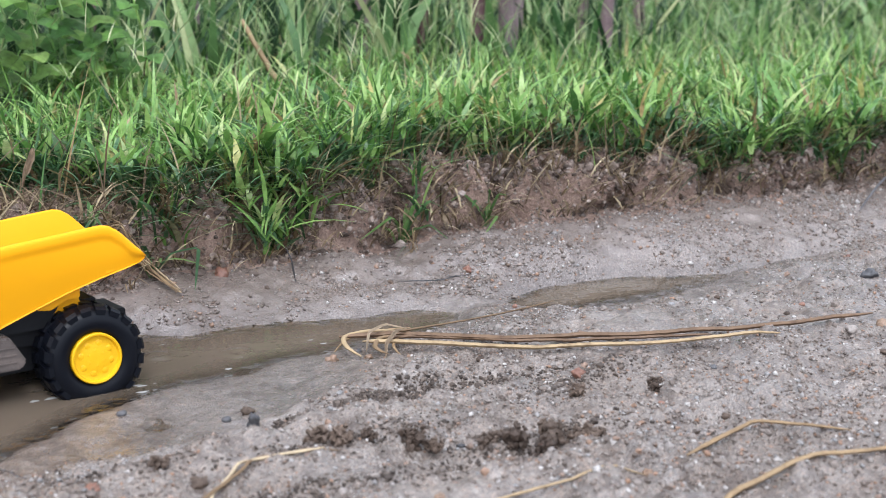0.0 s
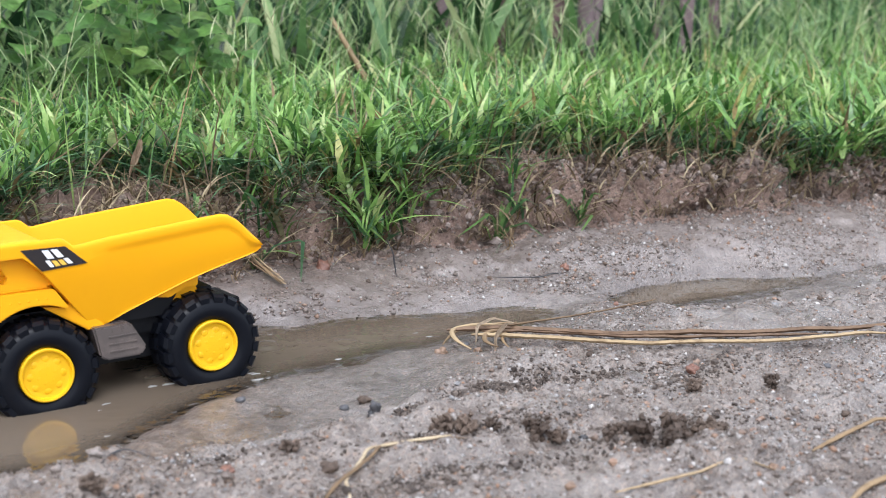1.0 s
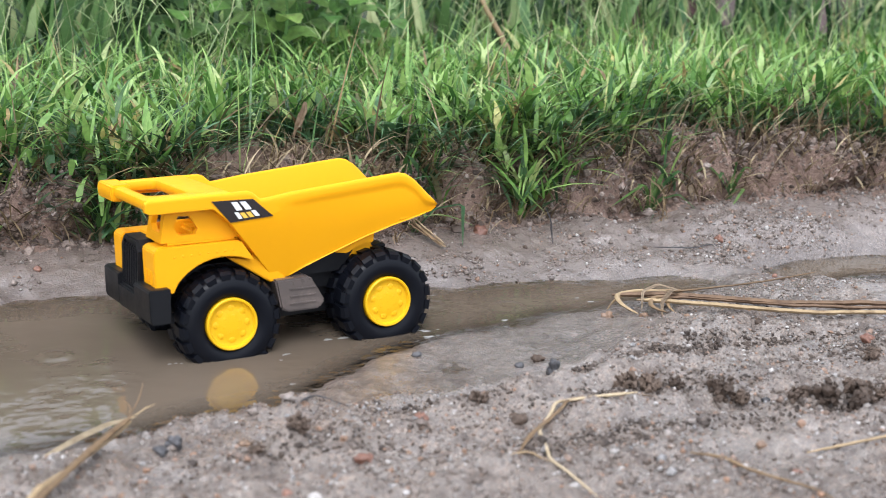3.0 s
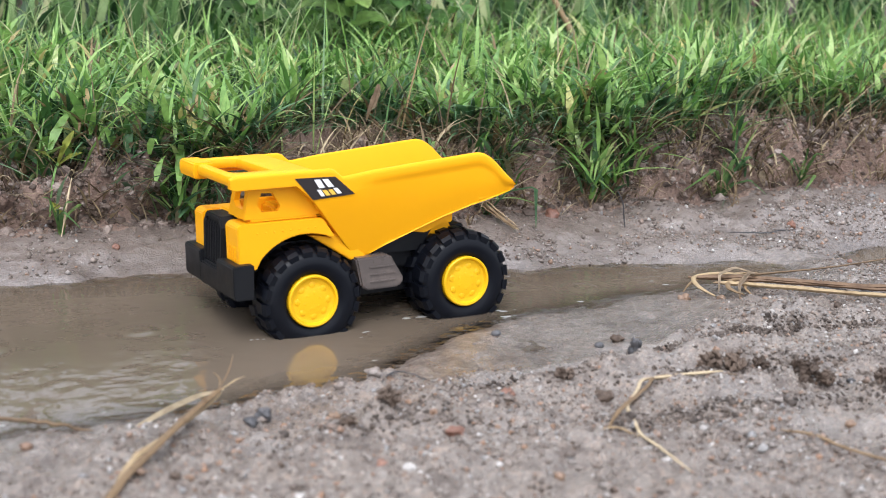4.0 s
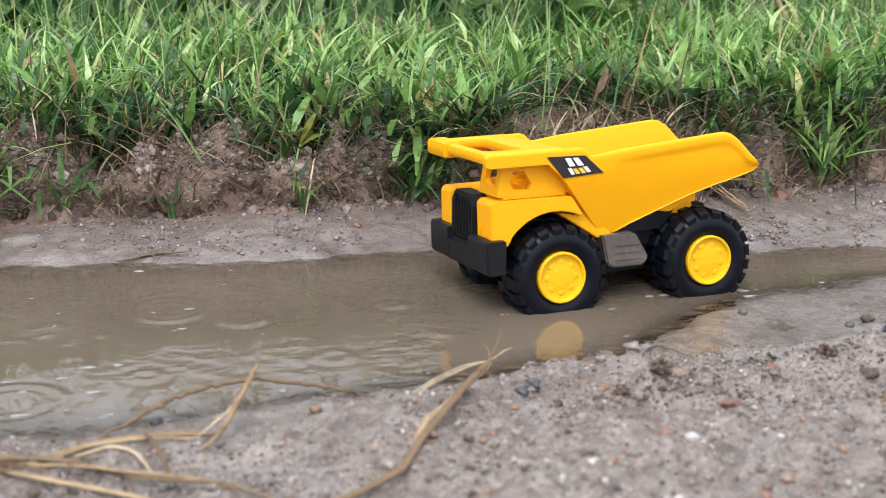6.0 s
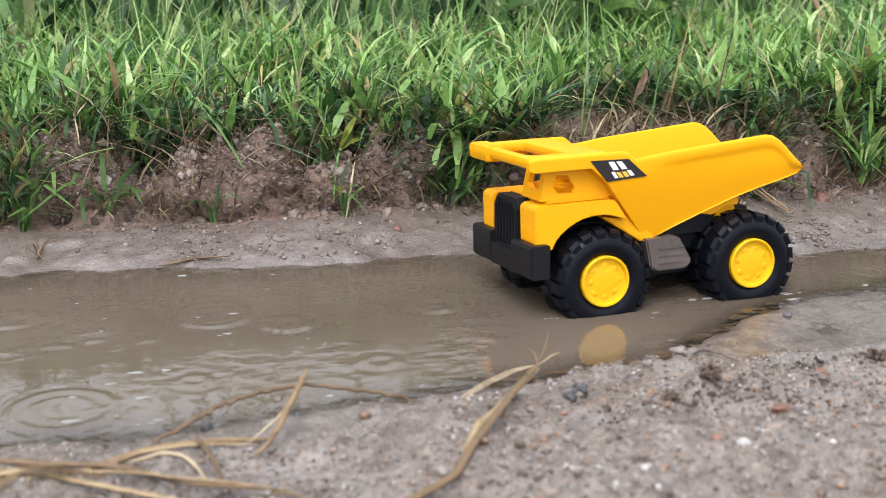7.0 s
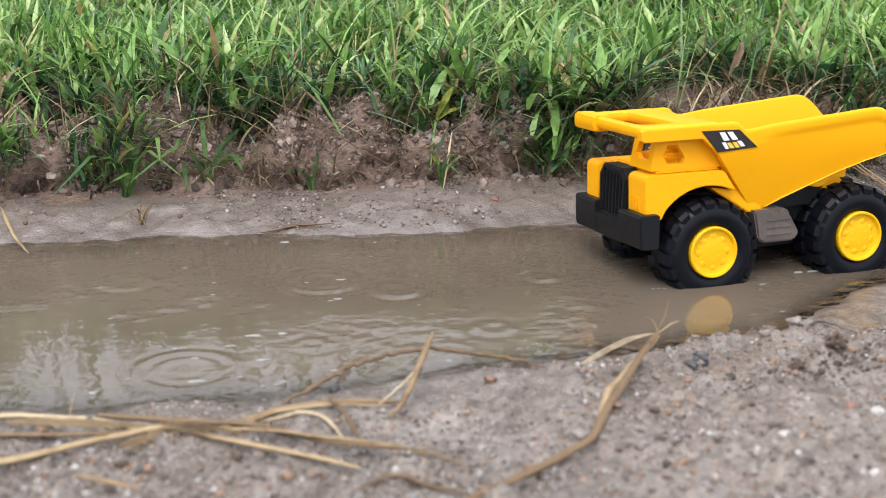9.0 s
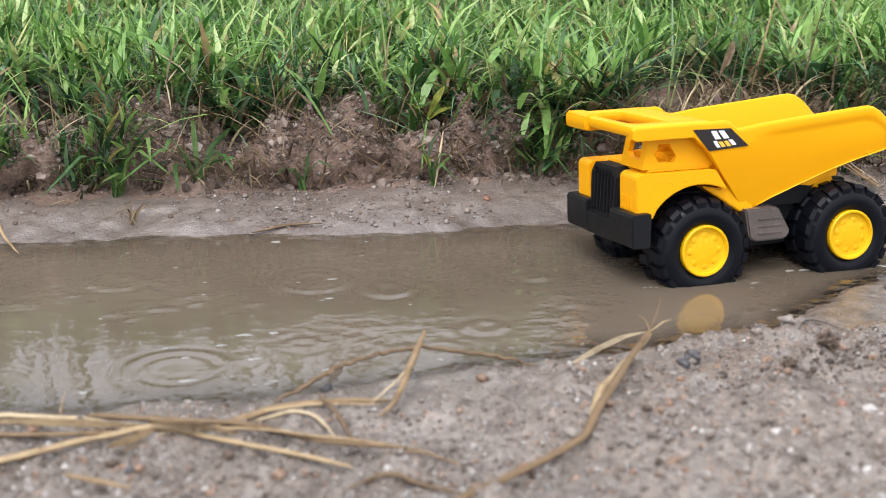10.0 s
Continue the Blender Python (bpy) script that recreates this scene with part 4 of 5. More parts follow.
    ob = blades("seed_grass", np.concatenate([stem, twigs]), np.concatenate([tall, R.uniform(0.02, 0.055, len(k))]), np.concatenate([R.uniform(0.0010, 0.0018, m), R.uniform(0.0009, 0.0019, len(k))]), np.concatenate([tilt, R.uniform(0.4, 1.2, len(k))]), np.concatenate([way, R.uniform(0, 2 * np.pi, len(k))]), np.concatenate([bow, R.uniform(0.0, 0.5, len(k))]), SEEDGRASS, 6)
    tagged(ob, "pale wispy grass stalks with thin spreading seed heads", "grass", "", "stuff")
    # bleached thin stalks through the turf
    m = 800
    x = R.uniform(-0.5, 1.9, m)
    y = bank_line(x) + 0.01 + 0.35 * R.uniform(0, 1, m) ** 1.5
    roots = np.stack([x, y - jut(x, y), height(x, y) + R.uniform(0.0, 0.03, m)], 1)
    ob = blades("straw_stalks", roots, R.uniform(0.03, 0.11, m), R.uniform(0.0010, 0.0024, m), np.abs(R.normal(0.5, 0.4, m)), R.uniform(0, 2 * np.pi, m), R.uniform(0.0, 0.9, m), DRYGRASS, 5)
    tagged(ob, "thin bleached dead stalks among the green grass", "dead grass", "", "stuff")
    # dead blades in the turf and hanging over the bank
    m = 5200
    x = R.uniform(-0.5, 1.9, m)
    y = bank_line(x) + np.abs(R.normal(0.0, 0.06, m)) - 0.012
    roots = np.stack([x, y - jut(x, y), height(x, y) + R.uniform(0, 0.015, m)], 1)
    az = np.where(R.uniform(0, 1, m) < 0.6, R.normal(-np.pi / 2, 0.9, m), R.uniform(0, 2 * np.pi, m))
    ob = blades("dead_grass", roots, R.uniform(0.012, 0.05, m), R.uniform(0.0009, 0.0028, m), R.uniform(0.3, 1.1, m), az, R.uniform(0.1, 0.9, m), DRYGRASS)
    tagged(ob, "dry brown dead grass and roots along the bank", "dead grass", "", "stuff")
    m = 3000
    x = R.uniform(-0.45, 1.5, m)
    x[:900] = R.normal(0.37, 0.10, 900)
    y = bank_line(x) + R.normal(0.014, 0.016, m) + setback(x) * R.uniform(0, 1, m) + 0.10 * R.uniform(0, 1, m) * np.exp(-(((x - 0.405) / 0.080) ** 2))
    keep = vnoise(x, y, 17, 211) + R.uniform(-0.2, 0.2, m) > -0.02
    x, y = x[keep], y[keep]
    m = len(x)
    roots = np.stack([x, y - jut(x, y), height(x, y) + R.uniform(0.0, 0.006, m)], 1)
    ob = blades("bank_roots", roots, R.uniform(0.010, 0.042, m), R.uniform(0.0006, 0.0017, m), R.uniform(0.5, 1.2, m), R.normal(-np.pi / 2, 1.5, m), R.uniform(0.2, 1.1, m), DRYGRASS, 6)
    tagged(ob, "tangled pale dead roots and fibres on the bank soil", "roots", "", "stuff")


def build_verge():
    """Rougher grass of the verge, past the part that the path runs along."""
    R = np.random
    m = 26000
    x, y = R.uniform(-6.0, 7.5, m), R.uniform(0.32, 3.0, m)
    keep = ((x < -0.5) | (x > 1.9) | (y > 0.95)) & (vnoise(x, y, 3, 151) + R.uniform(-0.4, 0.4, m) > -0.3)
    x, y = x[keep], y[keep]
    n = len(x)
    roots = np.stack([x, y - jut(x, y), height(x, y) - 0.004], 1)
    ob = blades("verge_grass", roots, R.uniform(0.05, 0.13, n), R.uniform(0.006, 0.013, n), np.abs(R.normal(0.5, 0.3, n)), R.uniform(0, 2 * np.pi, n), R.uniform(0.0, 0.9, n), GRASS)
    tagged(ob, "rough green grass along the rest of the verge", "grass", "", "stuff")


def build_reeds():
    R = np.random
    m = 11000
    x, y = np.concatenate([R.uniform(-0.8, 3.0, 7000) + R.normal(0, 0.6, 7000), R.normal(1.0, 4.0, 4000)]), 0.74 + 2.3 * R.uniform(0, 1, m) ** 1.25 + R.normal(0, 0.06, m)
    y = y + 0.22 * smooth(1.2, 2.2, x)
    roots = np.stack([x, y - jut(x, y), height(x, y) - 0.01], 1)
    ob = blades("tall_grass", roots, R.uniform(0.08, 0.30, m) * (1 - 0.4 * smooth(1.1, 1.6, x) * (y < 1.5)), R.uniform(0.006, 0.018, m), np.abs(R.normal(0.12, 0.16, m)), R.uniform(0, 2 * np.pi, m), R.uniform(0.0, 0.7, m), BACKGRASS, 6)
    tagged(ob, "tall dense green grass and reeds behind the verge", "tall grass", "", "stuff")
    m = 18000
    x, y = R.normal(1.8, 5.0, m), R.uniform(2.4, 6.5, m)
    roots = np.stack([x, y - jut(x, y), height(x, y) - 0.02], 1)
    ob = blades("far_thicket", roots, R.uniform(0.4, 1.5, m), R.uniform(0.02, 0.05, m), np.abs(R.normal(0.12, 0.15, m)), R.uniform(0, 2 * np.pi, m), R.uniform(0.0, 0.8, m), BACKGRASS, 5)
    tagged(ob, "dark green thicket far behind the grass", "thicket", "", "stuff")


build_grass()
build_reeds()
build_verge()


# ---- loose things on the mud ----
def tube(bm, pts, radii, sides=6, wobble=0.0):
    """A thin round stalk through the points."""
    P = [Vector(p) for p in pts]
    fine, rads = [], []
    for i in range(len(P) - 1):
        a, b = P[i], P[i + 1]
        before, after = P[max(i - 1, 0)], P[min(i + 2, len(P) - 1)]
        for k in range(6):
            t = k / 6
            ta, tb = (b - before) * 0.5, (after - a) * 0.5
            q = a * (2 * t**3 - 3 * t**2 + 1) + ta * (t**3 - 2 * t**2 + t) + b * (-2 * t**3 + 3 * t**2) + tb * (t**3 - t**2)
            fine.append(q + Vector([random.uniform(-wobble, wobble) * 0.45 for _ in range(3)]))
            rads.append(radii[i] * (1 - t) + radii[i + 1] * t)
    fine.append(P[-1])
    rads.append(radii[-1])
    rings = []
    for i, c in enumerate(fine):
        d = (fine[min(i + 1, len(fine) - 1)] - fine[max(i - 1, 0)]).normalized()
        s = d.cross(Vector((0.1, 0.2, 1))).normalized()
        u = s.cross(d)
        r = rads[i] * random.uniform(0.95, 1.05)
        rings.append([bm.verts.new(c + (s * math.cos(2 * math.pi * k / sides) + u * 0.75 * math.sin(2 * math.pi * k / sides)) * r) for k in range(sides)])
    for a, b in zip(rings, rings[1:]):
        for k in range(sides):
            bm.faces.new((a[k], a[(k + 1) % sides], b[(k + 1) % sides], b[k]))
    bm.faces.new(rings[0])
    bm.faces.new(rings[-1][::-1])


def on_ground(pts, lift=0.001):
    """The line through the points, laid over the lumps of the ground."""
    out = []
    for i, p in enumerate(pts):
        z = max(float(height(p[0], p[1])), 0.0) + lift if len(p) == 2 else p[2]
        if out:
            a = Vector(out[-1])
            b = Vector((p[0], p[1], z))
            n = max(1, int((b - a).length / 0.013))
            for k in range(1, n):
                c = a.lerp(b, k / n)
                out.append((c.x, c.y, max(c.z, float(height(c.x, c.y)) + lift)))
        out.append((p[0], p[1], z))
    floor = [float(height(p[0], p[1])) + lift * 0.8 for p in out]
    for _ in range(10):
        out = [out[0]] + [(b[0], b[1], 0.25 * a[2] + 0.5 * b[2] + 0.25 * c[2]) for a, b, c in zip(out, out[1:], out[2:])] + [out[-1]]
        out = [(p[0], p[1], max(p[2], f)) for p, f in zip(out, floor)]
    return out


def stalk(name, pts, radius, label, category, mat=None, parent=None, taper=0.6, wobble=0.0003, lift=None, group=""):
    bm = bmesh.new()
    line = on_ground(pts, radius * 0.9 if lift is None else lift)
    n = len(line)
    ends = [min(1.0, 0.35 + 1.3 * min(i, n - 1 - i)) for i in range(n)]
    tube(bm, line, [0.82 * radius * ends[i] * (1 - (1 - taper) * i / (n - 1)) for i in range(n)], 7, wobble)
    ob = part(name, bm, mat or STRAW, parent, label, 60)
    if parent is None:
        tagged(ob, label, category, group)
    return ob


def build_straws():
    bundle = new("straw_bundle")
    tagged(bundle, "bundle of long dry straw stalks lying across wet mud", "straw")
    def long_stalk(pts, r, mat):
        stalk("stalk", pts, r * 1.25, "", "", mat, bundle, 0.75, 0.0004, 0.0048)

    long_stalk([(0.588, 0.023, 0.018), (0.6045, 0.016, 0.0197), (0.6288, 0.005, 0.0200), (0.662, -0.028, 0.023), (0.691, -0.063, 0.029), (0.725, -0.088, 0.033), (0.767, -0.104, 0.032), (0.811, -0.119, 0.032), (0.850, -0.136, 0.035), (0.898, -0.146, 0.036), (0.952, -0.150, 0.036), (0.977, -0.151, 0.036)], 0.0030, BROWNSTRAW)
    long_stalk([(0.600, 0.004, 0.0185), (0.622, -0.010, 0.0190), (0.650, -0.034, 0.020), (0.673, -0.060, 0.023), (0.698, -0.093, 0.030), (0.735, -0.113, 0.033), (0.775, -0.129, 0.033), (0.819, -0.141, 0.033), (0.853, -0.153, 0.033), (0.871, -0.164, 0.034)], 0.0025, STRAW)
    long_stalk([(0.612, 0.008, 0.0185), (0.640, -0.008, 0.0195), (0.666, -0.034, 0.023), (0.694, -0.070, 0.029), (0.728, -0.096, 0.033), (0.770, -0.113, 0.033), (0.83, -0.134, 0.034)], 0.0020, BROWNSTRAW)
    long_stalk([(0.620, -0.004, 0.0250), (0.650, 0.002, 0.0235), (0.6806, 0.008, 0.0215), (0.740, 0.020, 0.0180), (0.79, 0.029, 0.020)], 0.0012, STRAW)
    curls = [[(0.640, 0.008, 0.020), (0.612, 0.022, 0.024), (0.592, 0.020, 0.022), (0.586, 0.002, 0.017), (0.590, -0.016)], [(0.640, 0.004, 0.019), (0.614, 0.002, 0.020), (0.602, -0.016, 0.018), (0.604, -0.034)],
             [(0.645, 0.012, 0.021), (0.618, 0.028, 0.024), (0.598, 0.030, 0.018), (0.582, 0.018)], [(0.638, 0.006, 0.020), (0.620, -0.010, 0.020), (0.616, -0.032)]]
    for k, pts in enumerate(curls):
        stalk("curl", pts, 0.0026 if k < 2 else 0.0018, "", "", STRAW, bundle, 0.9)
    for pts, w in (([(0.642, 0.002, 0.022), (0.626, -0.004, 0.026), (0.612, -0.014, 0.020), (0.606, -0.026, 0.012)], 0.0032), ([(0.640, 0.008, 0.022), (0.622, 0.010, 0.027), (0.606, 0.006, 0.024), (0.598, -0.008, 0.014)], 0.0028)):
        bm = bmesh.new()
        leaf_blade(bm, pts, w, 0.6)
        part("husk", bm, DRYLEAF, bundle, "pale curled dry leaf husk", 60)

    dry = new("straw_sheaf")
    tagged(dry, "flattened sheaf of dead straw lying down the bank foot", "straw")
    for k in range(11):
        j = [random.uniform(-0.007, 0.007) for _ in range(6)]
        stalk("strand", [(0.414 + j[0], 0.250 + j[1]), (0.440 + j[2], 0.250 + j[3]), (0.470 + j[2] * 0.7, 0.236 + j[3]), (0.490 + j[4] * 0.5, 0.216 + j[5]), (0.506 + j[0] * 0.4, 0.182 + j[1] * 0.6)], random.uniform(0.0010, 0.0020), "", "", STRAW, dry, 0.6, 0.0008, random.uniform(0.002, 0.009))

    def lay(pts, r, label):
        tagged(stalk("straw", pts, r, label, "straw"), "", "straw", "scattered straws")

    lay([(0.687, -0.294), (0.747, -0.285, 0.036), (0.794, -0.321)], 0.0026, "bent dry straw propped on wet gravel")
    lay([(0.66, -0.356), (0.681, -0.347), (0.723, -0.348), (0.784, -0.362), (0.85, -0.372)], 0.0030, "thick dry straw lying on wet gravel")
    lay([(0.385, -0.240), (0.408, -0.219), (0.443, -0.189), (0.494, -0.199)], 0.0020, "dry straw bent at a joint on gravel")
    lay([(0.485, -0.198), (0.434, -0.189), (0.406, -0.222), (0.393, -0.264), (0.396, -0.313)], 0.0018, "hooked dry straw lying on wet gravel")
    lay([(0.471, -0.283), (0.488, -0.318), (0.519, -0.359)], 0.0018, "thin dry straw lying on wet gravel")
    lay([(0.359, -0.244), (0.387, -0.245), (0.395, -0.271)], 0.0014, "short dry straw half sunk in gravel")
    lay([(-0.23, -0.170), (-0.19, -0.172), (-0.157, -0.185), (-0.125, -0.206)], 0.0032, "flat dry straw at the water's edge")
    lay([(-0.085, -0.222), (-0.051, -0.200), (-0.027, -0.196), (0.016, -0.184)], 0.0034, "pale dry straw at the water's edge")
    lay([(-0.148, -0.189), (-0.076, -0.221), (-0.033, -0.249), (0.016, -0.264)], 0.0030, "brown dry straw lying across others")
    lay([(-0.24, -0.262), (-0.185, -0.244), (-0.150, -0.228), (-0.116, -0.221), (-0.078, -0.246), (-0.046, -0.267), (-0.020, -0.276)], 0.0034, "brown jointed straw lying across gravel")
    lay([(-0.128, -0.245), (-0.108, -0.237)], 0.0028, "short bleached straw piece on gravel")
    lay([(-0.027, -0.194, 0.022), (-0.020, -0.222, 0.024), (-0.013, -0.249)], 0.0020, "thin dry straw lying over another")
    lay([(-0.035, 0.196, 0.002), (-0.005, 0.202, 0.004), (0.025, 0.198, 0.002)], 0.0022, "pale straw floating at the far shore")
    lay([(-0.154, -0.284), (-0.123, -0.299)], 0.0028, "short dry straw on wet gravel")
    lay([(-0.026, -0.300), (-0.007, -0.302), (0.008, -0.309), (0.030, -0.318)], 0.0024, "wavy dry straw on wet gravel")
    lay([(-0.064, -0.209), (-0.031, -0.231), (-0.021, -0.248)], 0.0022, "thin dry straw at the water's edge")
    lay([(-0.130, -0.211), (-0.077, -0.231, 0.026), (-0.038, -0.248, 0.025), (0.011, -0.260)], 0.0019, "dark thin straw lying over paler ones")
    lay([(-0.069, -0.205), (-0.033, -0.203, 0.024), (0.006, -0.207)], 0.0016, "thin pale straw at the water's edge")
    lay([(-0.003, -0.274), (0.015, -0.271), (0.040, -0.285)], 0.0015, "thin crooked straw on wet gravel")
    lay([(-0.163, -0.170, -0.004), (-0.162, -0.168, 0.012), (-0.160, -0.166, 0.022)], 0.0010, "thin dark stub standing in the puddle")
    lay([(-0.240, 0.242), (-0.227, 0.200), (-0.214, 0.168)], 0.0022, "long pale straw lying down the far mud")
    lay([(0.548, -0.288), (0.597, -0.302), (0.638, -0.306), (0.652, -0.301)], 0.0016, "thin pale straw sunk in gravel")
    lay([(-0.27, -0.205), (-0.20, -0.208), (-0.14, -0.216), (-0.09, -0.232)], 0.0026, "long dry straw on wet gravel")

    for pts, w, label in (([(-0.193, -0.197, 0.020), (-0.167, -0.206, 0.021), (-0.138, -0.214, 0.021), (-0.110, -0.223, 0.022)], 0.0062, "flattened brown dead leaf on wet gravel"),
                          ([(-0.135, -0.245, 0.023), (-0.124, -0.242, 0.024), (-0.113, -0.240, 0.023)], 0.006, "short bleached leaf scrap on wet gravel"),
                          ([(-0.116, -0.226, 0.026), (-0.095, -0.236, 0.027), (-0.072, -0.248, 0.026)], 0.0045, "frayed brown leaf sheath among straws")):
        blade = new("dead_leaf")
        tagged(blade, label, "leaf")
        bm = bmesh.new()
        leaf_blade(bm, [(x, y, max(z, float(height(x, y)) + 0.003)) for x, y, z in pts], w, 0.4)
        part("blade", bm, STRAW, blade, "", 60)

    reed = new("broken_reed")
    tagged(reed, "long broken dry reed reaching from gravel into the puddle", "reed")
    stalk("stem", [(-0.012, -0.362), (0.005, -0.346), (0.030, -0.326), (0.058, -0.303), (0.097, -0.274), (0.112, -0.251, 0.028), (0.128, -0.226, 0.030), (0.160, -0.172, 0.026), (0.183, -0.135, 0.024)], 0.0033, "", "", STRAW, reed, 0.75)
    stalk("side_stem", [(0.100, -0.272), (0.122, -0.225, 0.024), (0.150, -0.180, 0.020), (0.182, -0.138, 0.022)], 0.0030, "", "", STRAW, reed, 0.7)
    for tip in ([(0.180, -0.138, 0.024), (0.188, -0.130, 0.033), (0.192, -0.124, 0.040)], [(0.180, -0.140, 0.024), (0.184, -0.124, 0.027), (0.182, -0.114, 0.026)], [(0.182, -0.138, 0.024), (0.192, -0.130, 0.028), (0.198, -0.130, 0.028)]):
        stalk("frayed_tip", tip, 0.0012, "", "", STRAW, reed, 0.35)
    bm = bmesh.new()
    leaf_blade(bm, [(0.128, -0.140, 0.004), (0.150, -0.128, 0.009), (0.172, -0.116, 0.012), (0.190, -0.108, 0.012)], 0.0042, 0.5)
    part("sheath", bm, STRAW, reed, "flattened straw-coloured leaf sheath", 60)

    twig = new("forked_twig")
    tagged(twig, "thin knotted brown twig arching over the puddle", "twig")
    stalk("branch", [(-0.050, -0.178, -0.002), (-0.036, -0.170, 0.012), (-0.010, -0.158, 0.024), (0.020, -0.152, 0.033), (0.039, -0.149, 0.037), (0.062, -0.152, 0.032), (0.085, -0.156, 0.024), (0.106, -0.158, 0.014)], 0.0023, "", "", STRAW, twig, 0.8, 0.0018)
    stalk("branch", [(0.040, -0.149, 0.037), (0.026, -0.180, 0.028), (0.012, -0.212, 0.016), (0.002, -0.226)], 0.0024, "", "", STRAW, twig, 0.9, 0.0008)
    stalk("branch", [(0.030, -0.170, 0.030), (0.022, -0.180, 0.020), (0.000, -0.196, 0.008)], 0.0012, "", "", STRAW, twig, 0.6, 0.0006)

    for pts, r, label in (([(0.285, -0.126), (0.295, -0.112, 0.020), (0.306, -0.108, 0.018), (0.320, -0.127)], 0.0012, "small dark bent twig on the shore"),
                          ([(1.325, 0.187, 0.055), (1.29, 0.170, 0.050), (1.25, 0.150)], 0.0022, "dark twig leaning on the mud"),
                          ([(0.612, 0.178), (0.606, 0.174, 0.05), (0.600, 0.176, 0.055)], 0.0012, "small dark twig standing in mud"),
                          ([(0.700, 0.15), (0.735, 0.135), (0.765, 0.142)], 0.0012, "thin dry straw on far mud")):
        tagged(stalk("twig", pts, r, label, "twig", GREYSTONE), "", "twig", "small twigs")


def leaf_blade(bm, pts, width, cup=0.15):
    """A pointed leaf, slightly folded along its midrib."""
    P = [Vector(p) for p in pts]
    n = 10
    rows = []
    for i in range(n + 1):
        t = i / n
        k = min(int(t * (len(P) - 1)), len(P) - 2)
        f = t * (len(P) - 1) - k
        c = P[k].lerp(P[k + 1], f * f * (3 - 2 * f) * 0.5 + f * 0.5)
        d = (P[k + 1] - P[k]).normalized()
        s = d.cross(Vector((0.05, -0.3, 1))).normalized()
        w = width * 0.5 * math.sin(math.pi * min(1.0, 0.08 + t * 0.92)) ** 0.8 + 0.0002
        up = s.cross(d) * w * cup
        rows.append([bm.verts.new(c - s * w + up), bm.verts.new(c), bm.verts.new(c + s * w + up)])
    for a, b in zip(rows, rows[1:]):
        for j in range(2):
            bm.faces.new((a[j], a[j + 1], b[j + 1], b[j]))
    bmesh.ops.solidify(bm, geom=list(bm.faces), thickness=0.0003)


def stone_mesh(seed, dents=0.28, detail=2):
    bm = bmesh.new()
    bmesh.ops.create_icosphere(bm, subdivisions=detail, radius=1.0)
    for v in bm.verts:
        k = noise.noise(v.co * 1.1 + Vector((seed * 7.3, 0, 0))) * dents * 1.3 + noise.noise(v.co * 2.9 + Vector((0, seed * 3.1, 0))) * dents * 0.8 + noise.noise(v.co * 7.0 + Vector((seed * 1.7, 0, 3))) * dents * 0.5
        v.co *= 1 + k
    me = bpy.data.meshes.new("stone")
    bm.to_mesh(me)
    bm.free()
    me.polygons.foreach_set("use_smooth", np.ones(len(me.polygons), dtype=bool))
    return me


def stone(name, x, y, r, mat, label, group="", seed=0, sink=0.35, squash=0.7, dents=0.28, detail=2):
    me = stone_mesh(seed, dents, detail)
    me.materials.append(mat)
    me.name = name
    ob = new(name, me)
    z = float(height(x, y))
    ob.matrix_world = pose(x, y, z + r * squash * (1 - 2 * sink), random.uniform(-15, 15), random.uniform(-15, 15), random.uniform(0, 360)) @ Matrix.Diagonal((r * random.uniform(0.9, 1.25), r, r * squash, 1))
    return tagged(ob, label, "stone" if "clod" not in name else "clod", group)


def clod_mesh(seed, crumbs=110):
    """Soil crumbs stuck together into one lump."""
    rnd = random.Random(seed)
    bm = bmesh.new()
    for k in range(crumbs):
        u = Vector((rnd.gauss(0, 1), rnd.gauss(0, 1), rnd.gauss(0, 1))).normalized() * rnd.uniform(0.25, 0.85)
        r = 0.07 + 0.24 * rnd.random() ** 2.4
        made = bmesh.ops.create_icosphere(bm, subdivisions=1, radius=r)["verts"]
        for v in made:
            v.co = v.co * (1 + 1.1 * noise.noise(v.co * 6 + Vector((k * 3.1, seed, 0)))) + u
    me = bpy.data.meshes.new("clod")
    bm.to_mesh(me)
    bm.free()
    me.materials.append(CLOD)
    return me


def clod(x, y, r, label, group, seed):
    ob = new("soil_clod", clod_mesh(seed))
    rnd = random.Random(seed + 7)
    ob.matrix_world = pose(x, y, float(height(x, y)) + r * 0.45, 0, 0, rnd.uniform(0, 360)) @ Matrix.Diagonal((r * rnd.uniform(1.0, 1.4), r, r * rnd.uniform(0.85, 1.15), 1))
    return tagged(ob, label, "clod", group)


